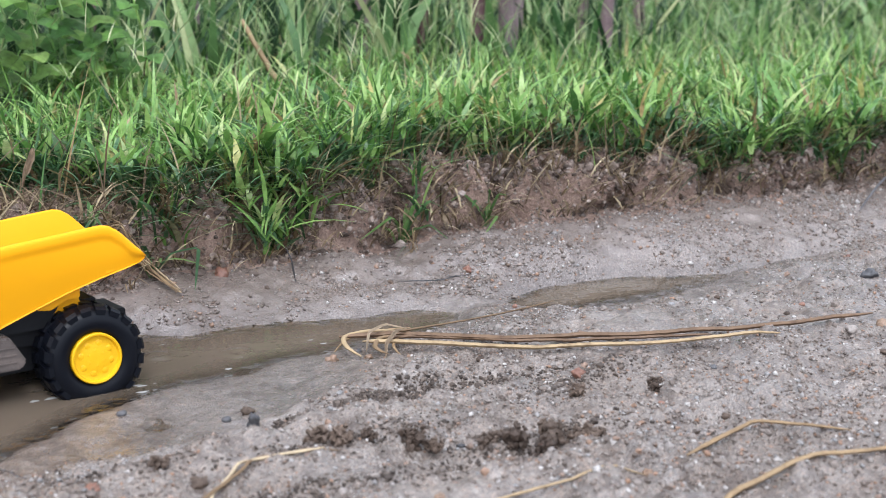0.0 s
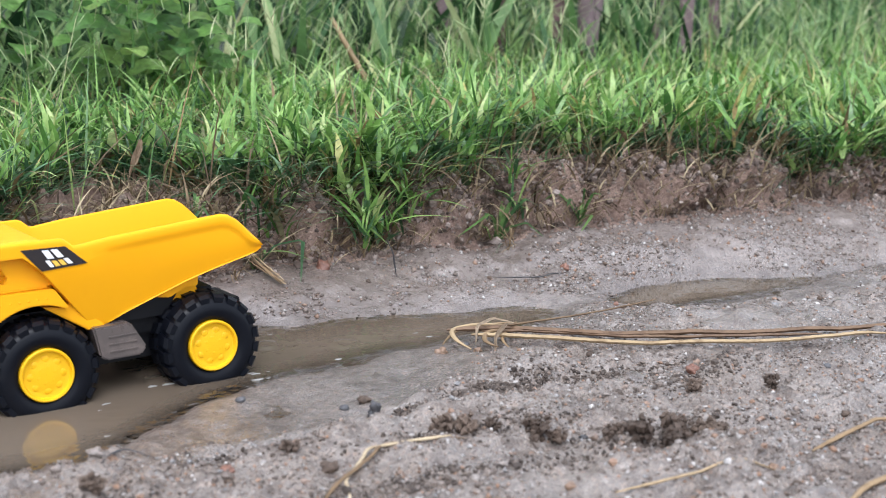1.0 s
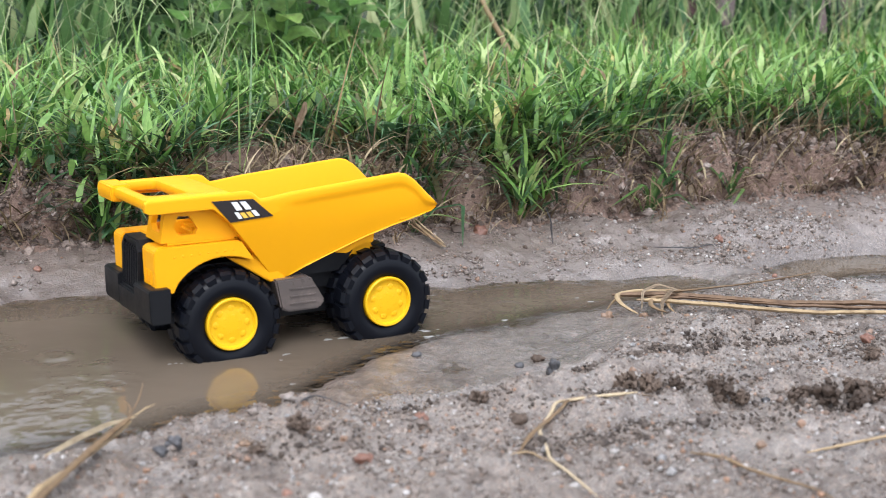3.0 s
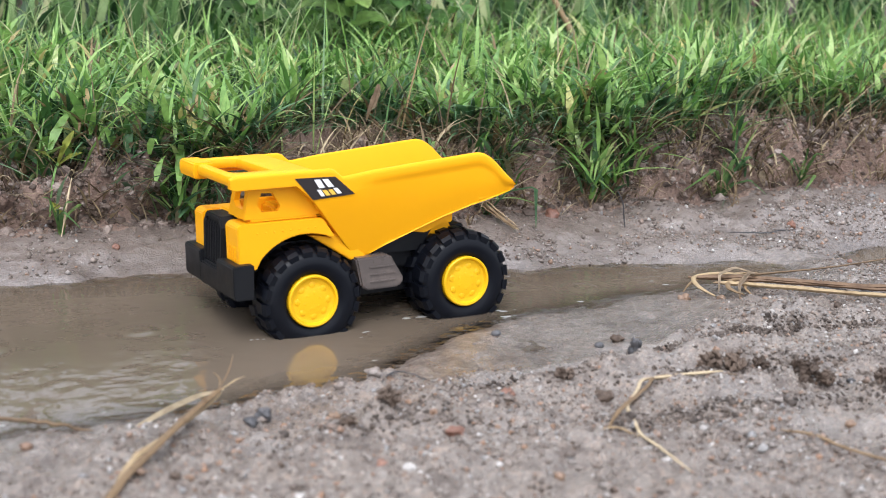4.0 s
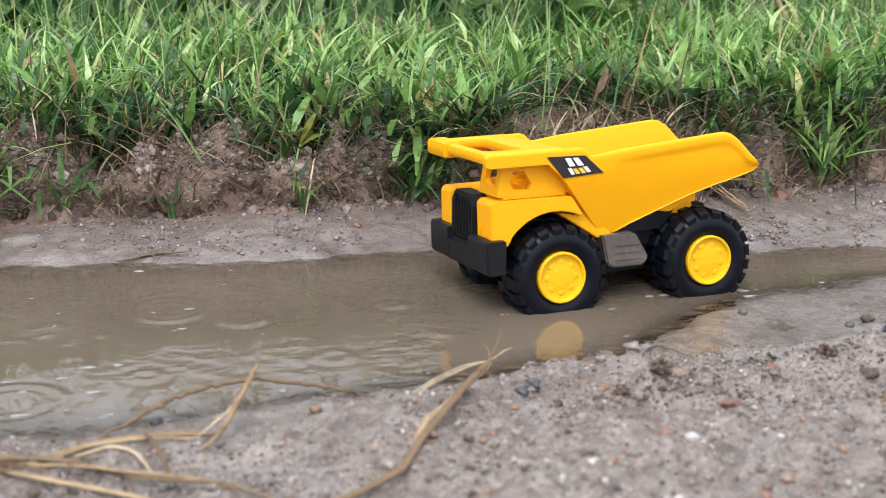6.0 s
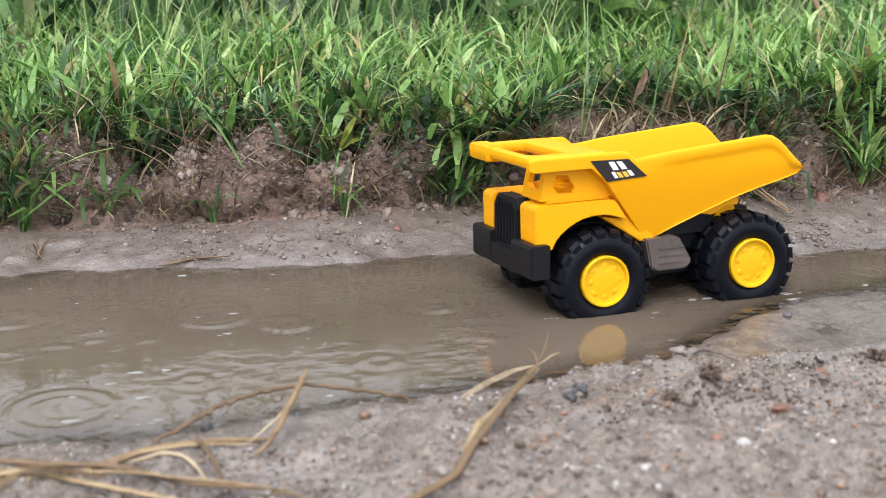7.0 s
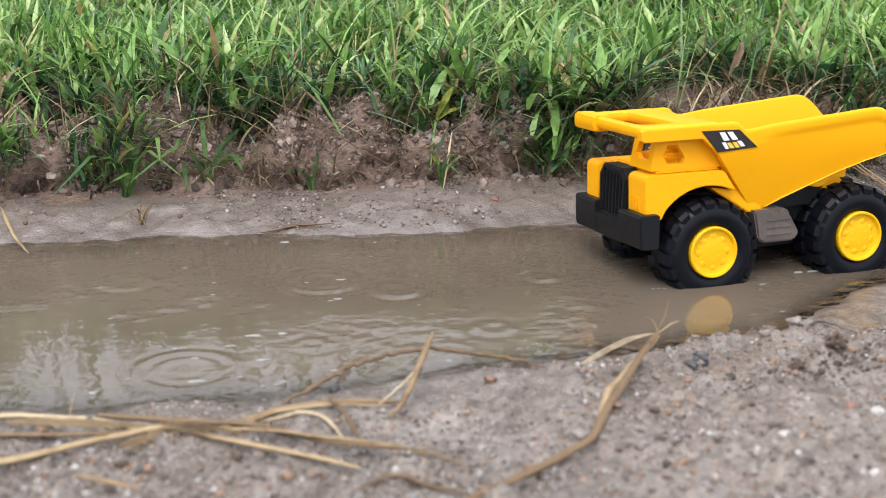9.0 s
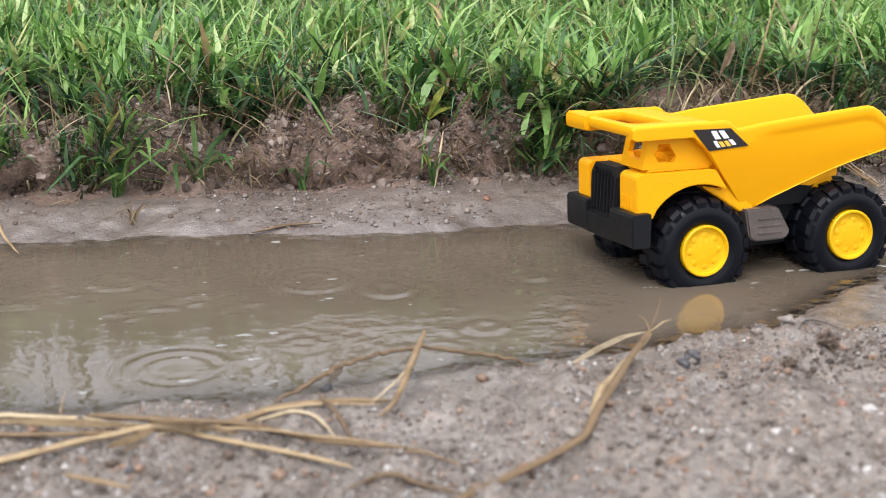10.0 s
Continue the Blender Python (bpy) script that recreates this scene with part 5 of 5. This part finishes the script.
def build_stones():
    named = [(0.553, 0.209, 0.0080, REDSTONE, "red-brown stone on the far mud"), (0.573, 0.000, 0.0070, ORANGE, "orange stone beside the straw bundle"), (0.598, -0.012, 0.0055, ORANGE, "orange stone under straw ends"),
             (0.166, 0.222, 0.0048, REDSTONE, "small red stone on the far mud"), (0.120, -0.241, 0.0052, ORANGE, "round orange pebble beside a broken reed"), (0.240, -0.177, 0.0050, ORANGE, "small orange pebble on the shore"),
             (0.294, -0.235, 0.0062, REDSTONE, "rusty red pebble in gravel"), (0.348, -0.179, 0.0050, REDSTONE, "red pebble in gravel"), (0.129, -0.314, 0.0045, ORANGE, "rusty orange pebble in gravel"),
             (0.205, -0.150, 0.0070, GREYSTONE, "dark grey stone on the shore"), (0.195, -0.160, 0.0055, GREYSTONE, "small dark stone on the shore"), (0.483, -0.062, 0.0058, CLOD, "small dark clod on wet mud"),
             (0.409, -0.187, 0.0080, CLOD, "brown rough clod on gravel"), (0.001, -0.283, 0.0055, PALESTONE, "white pebble among straws"), (1.087, -0.036, 0.0120, GREYSTONE, "black stone on the mud track"),
             (0.945, -0.163, 0.0080, PALESTONE, "pinkish stone on the mud track"), (0.972, -0.168, 0.0085, ORANGE, "rusty stone on the mud track"), (0.433, 0.162, 0.0060, PALESTONE, "pale pebble by the water's edge"),
             (0.771, 0.151, 0.0060, REDSTONE, "rusty stone on the far mud"), (0.70, -0.150, 0.0065, REDSTONE, "brown stone on gravel"), (0.658, -0.294, 0.0058, ORANGE, "tan pebble on gravel"), (0.62, -0.30, 0.0050, REDSTONE, "pink pebble on gravel"),
             (0.26, -0.120, 0.0052, PALESTONE, "pale pebble on the shore"), (0.293, -0.113, 0.0050, ORANGE, "small yellow pebble on the shore"), (0.285, -0.110, 0.0065, PALESTONE, "pale grey stone on the shore")]
    for k, (x, y, r, mat, label) in enumerate(named):
        stone("stone", x, y, r * 0.68, mat, label, "loose stones", k, 0.40, 0.8, 0.46, 3)
    stone("stone", 0.469, -0.113, 0.0044, GREYSTONE, "upright dark grey stone on the rut", "loose stones", 77, 0.12, 1.7, 0.55, 3)
    clods = [(0.595, -0.240, 0.013), (0.620, -0.246, 0.015), (0.640, -0.250, 0.014), (0.607, -0.258, 0.010), (0.656, -0.244, 0.009), (0.628, -0.228, 0.010), (0.580, -0.232, 0.008), (0.544, -0.201, 0.013), (0.556, -0.206, 0.009), (0.489, -0.176, 0.011),
             (0.503, -0.184, 0.012), (0.520, -0.186, 0.008), (0.68, -0.18, 0.009), (0.73, -0.20, 0.008), (0.39, -0.168, 0.008), (0.265, -0.20, 0.009), (0.24, -0.205, 0.007), (0.60, -0.216, 0.007)]
    for k, (x, y, r) in enumerate(clods):
        clod(x, y, r * 0.78, "dark crumbly soil clod on gravel", "soil clods", 100 + k)
    more = random.Random(31)
    for k in range(44):
        x = more.uniform(-0.28, 1.15)
        y = float(bank_line(np.array(x))) + more.uniform(-0.006, 0.030)
        clod(x, y, more.uniform(0.004, 0.011), "brown soil clod broken from the bank", "bank clods", 300 + k)
    rnd = random.Random(5)
    for k in range(150):
        x = rnd.uniform(-0.3, 1.25)
        y = rnd.uniform(-0.38, float(np.interp(x, NEAR_X, NEAR_Y)) - 0.015) if k < 122 else rnd.uniform(float(np.interp(x, FAR_X, FAR_Y)) + 0.02, float(bank_line(np.array(x))))
        mat, label = rnd.choice([(PALESTONE, "small pale pebble in wet gravel"), (GREYSTONE, "small dark pebble in wet gravel"), (REDSTONE, "small reddish pebble in wet gravel"), (ORANGE, "small orange pebble in wet gravel"), (CLOD, "small brown lump in wet gravel"), (CLOD, "small brown lump in wet gravel")])
        if k >= 122:
            mat, label = rnd.choice([(CLOD, "small brown lump on the far mud"), (PALESTONE, "small pale pebble on the far mud")])
        stone("pebble", x, y, rnd.uniform(0.0014, 0.0034 if k < 122 else 0.0026), mat, label, "scattered pebbles", 200 + k, 0.42, 0.8)


def grain_shapes():
    """A rough eight-sided grain and a rounder twenty-sided one."""
    shapes = []
    bm = bmesh.new()
    bmesh.ops.create_icosphere(bm, subdivisions=1, radius=1.0)
    bm.verts.index_update()
    ico = (np.array([tuple(v.co) for v in bm.verts]), np.array([[v.index for v in f.verts] for f in bm.faces]))
    bm.free()
    octa = (np.array([(1, 0, 0), (-1, 0, 0), (0, 1, 0), (0, -1, 0), (0, 0, 1), (0, 0, -1)], float), np.array([(0, 2, 4), (2, 1, 4), (1, 3, 4), (3, 0, 4), (2, 0, 5), (1, 2, 5), (3, 1, 5), (0, 3, 5)]))
    return [octa, ico]


GRAIN_SHAPES = grain_shapes()


def grains(name, x, y, r, mat, label, category, sink=0.35, rounded=True, round_ones=0):
    """Many small angular grains in one mesh."""
    n = len(x)
    base, tri = GRAIN_SHAPES[round_ones]
    m = len(base)
    V = base[None] * np.random.uniform(0.75, 1.2, (n, m, 1)) + np.random.uniform(-0.2, 0.2, (n, m, 3))
    V *= np.random.uniform(0.7, 1.25, (n, 1, 3))
    a = np.random.uniform(0, 2 * np.pi, n)
    c, s = np.cos(a)[:, None], np.sin(a)[:, None]
    V = np.stack([V[..., 0] * c - V[..., 1] * s, V[..., 0] * s + V[..., 1] * c, V[..., 2] * 0.8], -1) * r[:, None, None]
    V += np.stack([x, y - jut(x, y), height(x, y) + r * (0.8 - 1.6 * sink)], -1)[:, None]
    F = (np.arange(n)[:, None, None] * m + tri[None]).reshape(-1, 3)
    ob = link_mesh(name, V.reshape(-1, 3).tolist(), F.tolist(), mat, rounded)
    tagged(ob, label, category, "", "stuff")


def build_grains():
    R = np.random
    m = 90000
    x, y = R.uniform(-0.36, 1.30, m), R.uniform(-0.43, 0.09, m)
    v = np.interp(x, NEAR_X, NEAR_Y) - y
    patch = vnoise(x, y, 13, 111) + 0.6 * vnoise(x, y, 45, 115)
    keep = (v > 0.006) & (height(x, y) > 0.007) & (1.7 * patch + R.uniform(-0.45, 0.55, m) + 0.9 * np.clip(v, 0, 0.3) - 1.1 * soaked_hollow(x, y) > 0.05)
    x, y = x[keep], y[keep]
    r = np.clip(np.exp(R.normal(math.log(0.00088), 0.42, len(x))), 0.0005, 0.0030) * (1 + 0.45 * smooth(-0.18, -0.30, y))
    grains("sand", x, y, r, GRAINS, "wet coarse sand and fine gravel beside the puddle", "sand", 0.47)
    m = 26000
    x, y = R.uniform(-0.36, 1.35, m), R.uniform(-0.43, 0.08, m)
    v = np.interp(x, NEAR_X, NEAR_Y) - y
    keep = (v > 0.010) & (height(x, y) > 0.009) & (1.8 * vnoise(x, y, 11, 117) + 1.2 * vnoise(x, y, 40, 119) + R.uniform(-0.5, 0.5, m) + 1.6 * np.clip(v, 0, 0.25) - 1.3 * soaked_hollow(x, y) > 0.22)
    x, y = x[keep], y[keep]
    grains("gravel", x, y, np.clip(np.exp(R.normal(math.log(0.0012), 0.42, len(x))), 0.0007, 0.0040), GRAINS, "wet rounded pebbles and gravel beside the puddle", "gravel", 0.50, False, 1)
    m = 34000
    x, y = R.uniform(-0.4, 1.5, m), R.uniform(0.08, 0.30, m)
    u = y - np.interp(x, FAR_X, FAR_Y)
    keep = (u > 0.004) & (y < bank_line(x) + 0.02) & (2.2 * vnoise(x, y, 16, 141) + 1.2 * vnoise(x, y, 50, 143) + R.uniform(-0.6, 0.6, m) > 0.12)
    x, y = x[keep], y[keep]
    grains("far_gravel", x, y, np.clip(np.exp(R.normal(math.log(0.00095), 0.5, len(x))), 0.0004, 0.0036), GRAINS, "sparse sand grains on smooth far mud", "gravel")
    m = 26000
    x, y = R.uniform(0.55, 1.5, m), R.uniform(0.06, 0.26, m)
    keep = (height(x, y) > 0.006) & (y < bank_line(x) - 0.004) & (1.6 * vnoise(x, y, 15, 231) + 1.2 * vnoise(x, y, 50, 233) + R.uniform(-0.4, 0.5, m) > 0.0) & (smooth(0.5, 0.75, x) > R.uniform(0, 1, m))
    x, y = x[keep], y[keep]
    grains("track_sand", x, y, np.clip(np.exp(R.normal(math.log(0.0010), 0.45, len(x))), 0.0005, 0.0036), GRAINS, "wet sand and small stones on the mud track", "sand", 0.45)
    m = 26000
    x = R.uniform(-0.45, 1.6, m)
    y = bank_line(x) + R.normal(0.018, 0.016, m) + setback(x) * R.uniform(0, 1, m)
    grains("soil_crumbs", x, y, np.clip(np.exp(R.normal(math.log(0.0014), 0.55, m)), 0.0005, 0.0065), CRUMBS, "crumbled brown soil along the bank", "soil", 0.4, False, 1)
    m = 5000
    x = R.uniform(-0.45, 1.6, m)
    y = bank_line(x) + R.normal(0.012, 0.015, m) + setback(x) * R.uniform(0, 1, m) + 0.10 * R.uniform(0, 1, m) ** 1.5 * np.exp(-(((x - 0.405) / 0.080) ** 2))
    keep = 1.5 * vnoise(x, y, 20, 221) + R.uniform(-0.5, 0.5, m) > -0.1
    x, y = x[keep], y[keep]
    grains("bank_rubble", x, y, np.clip(np.exp(R.normal(math.log(0.0024), 0.42, len(x))), 0.001, 0.0075), CRUMBS, "loose brown soil lumps and small stones on the bank", "soil", 0.4, False, 1)
    m = 7000
    x = R.uniform(0.32, 0.72, m)
    y = np.interp(x, [p[0] for p in RUT], [p[1] for p in RUT]) + 0.004 + R.normal(0.0, 0.0065, m) * (0.6 + vnoise(x, x * 0, 15, 131))
    keep = vnoise(x, y, 14, 133) + R.uniform(-0.25, 0.25, m) > -0.12
    x, y = x[keep], y[keep]
    # dark crumbs lying in hollows of the near ground
    for cx, cy, rx, ry, count in ((0.425, -0.238, 0.040, 0.007, 900), (0.375, -0.148, 0.030, 0.010, 600), (0.60, -0.236, 0.050, 0.010, 900), (0.515, -0.182, 0.040, 0.008, 700), (0.27, -0.205, 0.035, 0.008, 500), (0.70, -0.155, 0.040, 0.008, 500)):
        x, y = np.append(x, R.normal(cx, rx, count)), np.append(y, R.normal(cy, ry, count))
    grains("rut_soil", x, y, np.clip(np.exp(R.normal(math.log(0.0009), 0.45, len(x))), 0.0004, 0.0030), RUTSOIL, "dark crumbled soil along the old wheel rut", "soil", 0.5, False, 1)


def tuft(x, y, size, leaves, label, spread=0.7, mat=None):
    plant = new("grass_tuft")
    z = float(height(x, y))
    plant.location = (x, y, z)
    tagged(plant, label, "grass", "tufts on the bank")
    for k in range(leaves):
        a = random.uniform(0, 2 * math.pi)
        L = size * random.uniform(0.4, 1.1)
        o = random.uniform(0.1, 1.0) * spread
        b = a + random.uniform(-0.7, 0.7)
        c, d, e, f = math.cos(a), math.sin(a), math.cos(b), math.sin(b)
        pts = [(random.uniform(-0.004, 0.004), random.uniform(-0.003, 0.003), -0.002), (c * L * o * 0.25, d * L * o * 0.25, L * 0.40), (c * L * o * 0.6, d * L * o * 0.6, L * (0.78 - 0.2 * o)), (e * L * o, f * L * o, L * max(0.08, 0.98 - 0.72 * o))]
        bm = bmesh.new()
        leaf_blade(bm, pts, min(0.0042, size * random.uniform(0.05, 0.08)) * (0.4 if mat else 1.0))
        part("leaf", bm, mat or TUFTLEAF, plant, "", 60)
    return plant


def broad_weed(x, y, tall, leaves, size, label, lift=0.0):
    plant = new("broad_leaf_weed")
    z = float(height(x, y))
    plant.location = (x, y, z)
    tagged(plant, label, "weed", "broad-leaved weeds")
    bm = bmesh.new()
    tube(bm, [(0, 0, -0.005), (0.01, 0.005, tall * 0.5), (-0.006, -0.004, tall)], [0.002, 0.0016, 0.001], 6, 0.001)
    part("stem", bm, LEAF, plant, "", 60)
    for k in range(leaves):
        a = k * 2.4 + random.uniform(-0.4, 0.4)
        h = tall * (0.3 + 0.7 * (k + 0.5) / leaves)
        L = size * random.uniform(0.75, 1.15)
        c, s = math.cos(a), math.sin(a)
        bm = bmesh.new()
        leaf_blade(bm, [(c * 0.004, s * 0.004, h), (c * L * 0.4, s * L * 0.4, h + L * 0.22), (c * L * 0.75, s * L * 0.75, h + L * 0.2), (c * L, s * L, h + L * 0.05)], L * 0.62, 0.1)
        part("leaf", bm, LEAF, plant, "", 60)


def cane(x, y, tall, radius, tilt, label):
    thing = new("reed_cane")
    thing.location = (x, y, float(height(x, y)) - 0.01)
    tagged(thing, label, "reed", "purple canes")
    c, s = math.cos(tilt[0]) * tilt[1], math.sin(tilt[0]) * tilt[1]
    bm = bmesh.new()
    tube(bm, [(c * tall * t, s * tall * t, tall * t) for t in (0, 0.25, 0.5, 0.75, 1.0)], [radius, radius * 0.95, radius * 0.85, radius * 0.7, radius * 0.4], 10, 0.0)
    part("stem", bm, PURPLE, thing, "", 60)
    for k in range(5):
        t = 0.12 + 0.17 * k
        a = k * 2.6 + tilt[0]
        L = random.uniform(0.25, 0.45)
        bm = bmesh.new()
        o = Vector((c * tall * t, s * tall * t, tall * t))
        leaf_blade(bm, [o, o + Vector((math.cos(a) * L * 0.3, math.sin(a) * L * 0.3, L * 0.5)), o + Vector((math.cos(a) * L * 0.7, math.sin(a) * L * 0.7, L * 0.6)), o + Vector((math.cos(a) * L, math.sin(a) * L, L * 0.35))], 0.022)
        part("leaf", bm, LEAF, thing, "long green reed leaf", 60)


def build_plants():
    spots = [(0.123, 0.246, 0.045, 6), (0.495, 0.222, 0.060, 7), (0.445, 0.240, 0.050, 7), (0.610, 0.240, 0.060, 8), (0.744, 0.236, 0.070, 9), (-0.140, 0.262, 0.080, 11), (-0.075, 0.266, 0.070, 9), (0.29, 0.238, 0.045, 6), (0.228, 0.262, 0.050, 6), (0.84, 0.24, 0.060, 8), (0.015, 0.258, 0.040, 6)]
    for x, y, s, n in spots:
        tuft(x, y, s, n, "green grass tuft growing on the bank foot", 1.3)
    for x, y, s, n in ((0.31, 0.205, 0.034, 9), (0.33, 0.190, 0.028, 8), (0.345, 0.225, 0.034, 9), (0.285, 0.235, 0.03, 8), (0.47, 0.205, 0.026, 8), (-0.13, 0.222, 0.034, 9), (0.02, 0.262, 0.030, 8), (0.60, 0.222, 0.034, 9), (0.52, 0.238, 0.03, 8), (0.74, 0.20, 0.03, 7)):
        ob = tuft(x, y, s, n, "withered straw-coloured root tuft on mud", 1.5, STRAW)
        ob.name = "dead_tuft"
    sprout = new("yellow_sprout")
    tagged(sprout, "yellowing leafy sprout hanging over the bank edge", "weed")
    sprout.location = (0.125, 0.288, 0.062)
    bm = bmesh.new()
    tube(bm, [(0.006, 0.012, 0.0), (0.002, -0.004, 0.012), (-0.004, -0.018, -0.002), (-0.008, -0.028, -0.028)], [0.0012, 0.0012, 0.001, 0.0007], 6, 0.0)
    part("stem", bm, LEAF, sprout, "", 60)
    for a, b, w in (((0.002, -0.004, 0.012), (0.016, -0.006, 0.040), 0.008), ((0.001, -0.006, 0.010), (0.022, -0.010, 0.022), 0.007), ((0.001, -0.004, 0.012), (-0.018, -0.010, 0.026), 0.006), ((-0.006, -0.022, -0.014), (0.004, -0.030, -0.038), 0.007)):
        bm = bmesh.new()
        c = Vector(a).lerp(Vector(b), 0.5) + Vector((0, -0.002, 0.003))
        leaf_blade(bm, [a, c, b], w)
        part("leaf", bm, YELLOWLEAF, sprout, "yellow-green leaf", 60)
    stalk("straw", [(0.136, 0.262, 0.066), (0.131, 0.250, 0.044), (0.124, 0.238, 0.022)], 0.0015, "pale straw stub leaning on the bank", "straw", taper=0.9)
    stalk("straw", [(-0.055, 0.285, 0.112), (0.02, 0.262, 0.078), (0.06, 0.25, 0.052), (0.09, 0.245, 0.036)], 0.0009, "long thin dry stalk hanging over the bank", "straw", taper=0.7)
    stalk("straw", [(0.24, 0.25, 0.060), (0.285, 0.252, 0.074), (0.34, 0.262, 0.090)], 0.0009, "thin dry stalk slanting across the bank", "straw", taper=0.7)
    leaf = new("dead_leaf")
    tagged(leaf, "curled dry brown leaf hanging on the bank edge", "leaf")
    leaf.location = (0.409, 0.296, 0.118)
    bm = bmesh.new()
    leaf_blade(bm, [(0.004, 0, 0.016), (0.001, -0.004, 0.006), (-0.004, -0.006, -0.006), (-0.008, -0.003, -0.018)], 0.0065, 0.9)
    part("blade", bm, DRYLEAF, leaf, "", 60)
    for k, (x, y) in enumerate(((0.43, 0.262), (0.385, 0.282), (0.30, 0.31), (0.66, 0.255), (-0.09, 0.262), (0.53, 0.272), (0.80, 0.25), (0.18, 0.28))):
        d = new("dead_leaf")
        tagged(d, "dry brown leaf lying on the bank soil", "leaf")
        d.matrix_world = pose(x, y, float(height(x, y)) + 0.004, random.uniform(-20, 40), random.uniform(-20, 20), random.uniform(0, 360))
        bm = bmesh.new()
        leaf_blade(bm, [(-0.018, 0, 0), (-0.006, 0, 0.004), (0.006, 0, 0.004), (0.018, 0, 0.0)], 0.007, 0.5)
        part("blade", bm, DRYLEAF, d, "", 60)
    for x, y, tall, n, s in ((0.46, 0.56, 0.20, 13, 0.056), (0.53, 0.60, 0.19, 12, 0.050), (0.585, 0.58, 0.15, 9, 0.044), (0.50, 0.66, 0.16, 11, 0.052), (0.43, 0.62, 0.14, 10, 0.048), (0.57, 0.64, 0.11, 8, 0.042), (0.53, 0.74, 0.20, 11, 0.056), (0.37, 0.66, 0.16, 10, 0.052)):
        broad_weed(x, y, tall, n, s, "broad-leaved light green weed behind the grass")
    for x, y, r, a, t in ((1.15, 0.84, 0.011, 0.3, 0.04), (1.19, 0.81, 0.012, 2.9, 0.05), (1.215, 0.84, 0.009, 0.5, 0.08), (1.31, 0.74, 0.011, 1.0, 0.03), (1.00, 0.91, 0.012, 0.2, 0.02), (1.08, 0.87, 0.009, 1.5, 0.05),
                          (0.80, 1.02, 0.011, 2.0, 0.06), (0.62, 0.98, 0.010, 0.7, 0.05), (1.52, 0.95, 0.010, 2.2, 0.05), (0.40, 1.05, 0.010, 1.2, 0.05), (1.42, 0.98, 0.009, 0.2, 0.06), (0.15, 1.0, 0.010, 2.6, 0.05)):
        cane(x, y, 1.0, r, (a, t), "purple-brown reed cane with long green leaves")
    fallen = new("fallen_reed")
    tagged(fallen, "pale dry reed leaning in the grass", "reed")
    bm = bmesh.new()
    tube(bm, [(0.766, 0.58, 0.100), (0.755, 0.59, 0.130), (0.737, 0.61, 0.170), (0.722, 0.63, 0.207)], [0.0050, 0.0048, 0.0045, 0.0036], 7, 0.001)
    part("stem", bm, STRAW, fallen, "", 60)


def build_glint_foam():
    """Small pale flecks on the puddle: drifting bubbles, and sky glints painted as solid specks."""
    rnd = random.Random(9)
    verts, faces = [], []
    for k in range(62):
        x = rnd.gauss(-0.06, 0.10) if k < 38 else rnd.uniform(0.30, 0.62)
        lo, hi = float(np.interp(x, NEAR_X, NEAR_Y)) + 0.02, float(np.interp(x, FAR_X, FAR_Y)) - 0.02
        y = lo + (hi - lo) * rnd.random() ** 1.8
        if 0.20 < x < 0.47 and y > -0.01:
            continue
        if k >= 46:
            # flecks gathered round the tyres
            x, y = (0.277, 0.398)[k % 2] + rnd.choice((-1, 1)) * rnd.uniform(0.030, 0.046), (0.006, 0.020)[k % 2] + rnd.uniform(-0.010, 0.012)
        r, s = 0.0006 + 0.0016 * rnd.random() ** 2.5, rnd.uniform(1.5, 3.8)
        base = len(verts)
        for ring, (f, h) in enumerate(((1.0, 0.0001), (0.7, 0.5), (0.0, 0.75))):
            for j in range(10 if f else 1):
                a = 2 * math.pi * j / 10
                w = f * r * (1 + 0.25 * math.sin(3 * a + k))
                verts.append((x + s * w * math.cos(a), y + w * math.sin(a), 0.0001 + h * r * 0.5))
        for j in range(10):
            n = (j + 1) % 10
            faces += [(base + j, base + n, base + 10 + n, base + 10 + j), (base + 10 + j, base + 10 + n, base + 20)]
    ob = link_mesh("glint_foam_flecks", verts, faces, GLINTFOAM, True)
    tagged(ob, "pale flecks on the puddle, foam bubbles and painted sky glints", "foam", "", "stuff")


build_straws()
build_glint_foam()
build_stones()
build_plants()
build_grains()
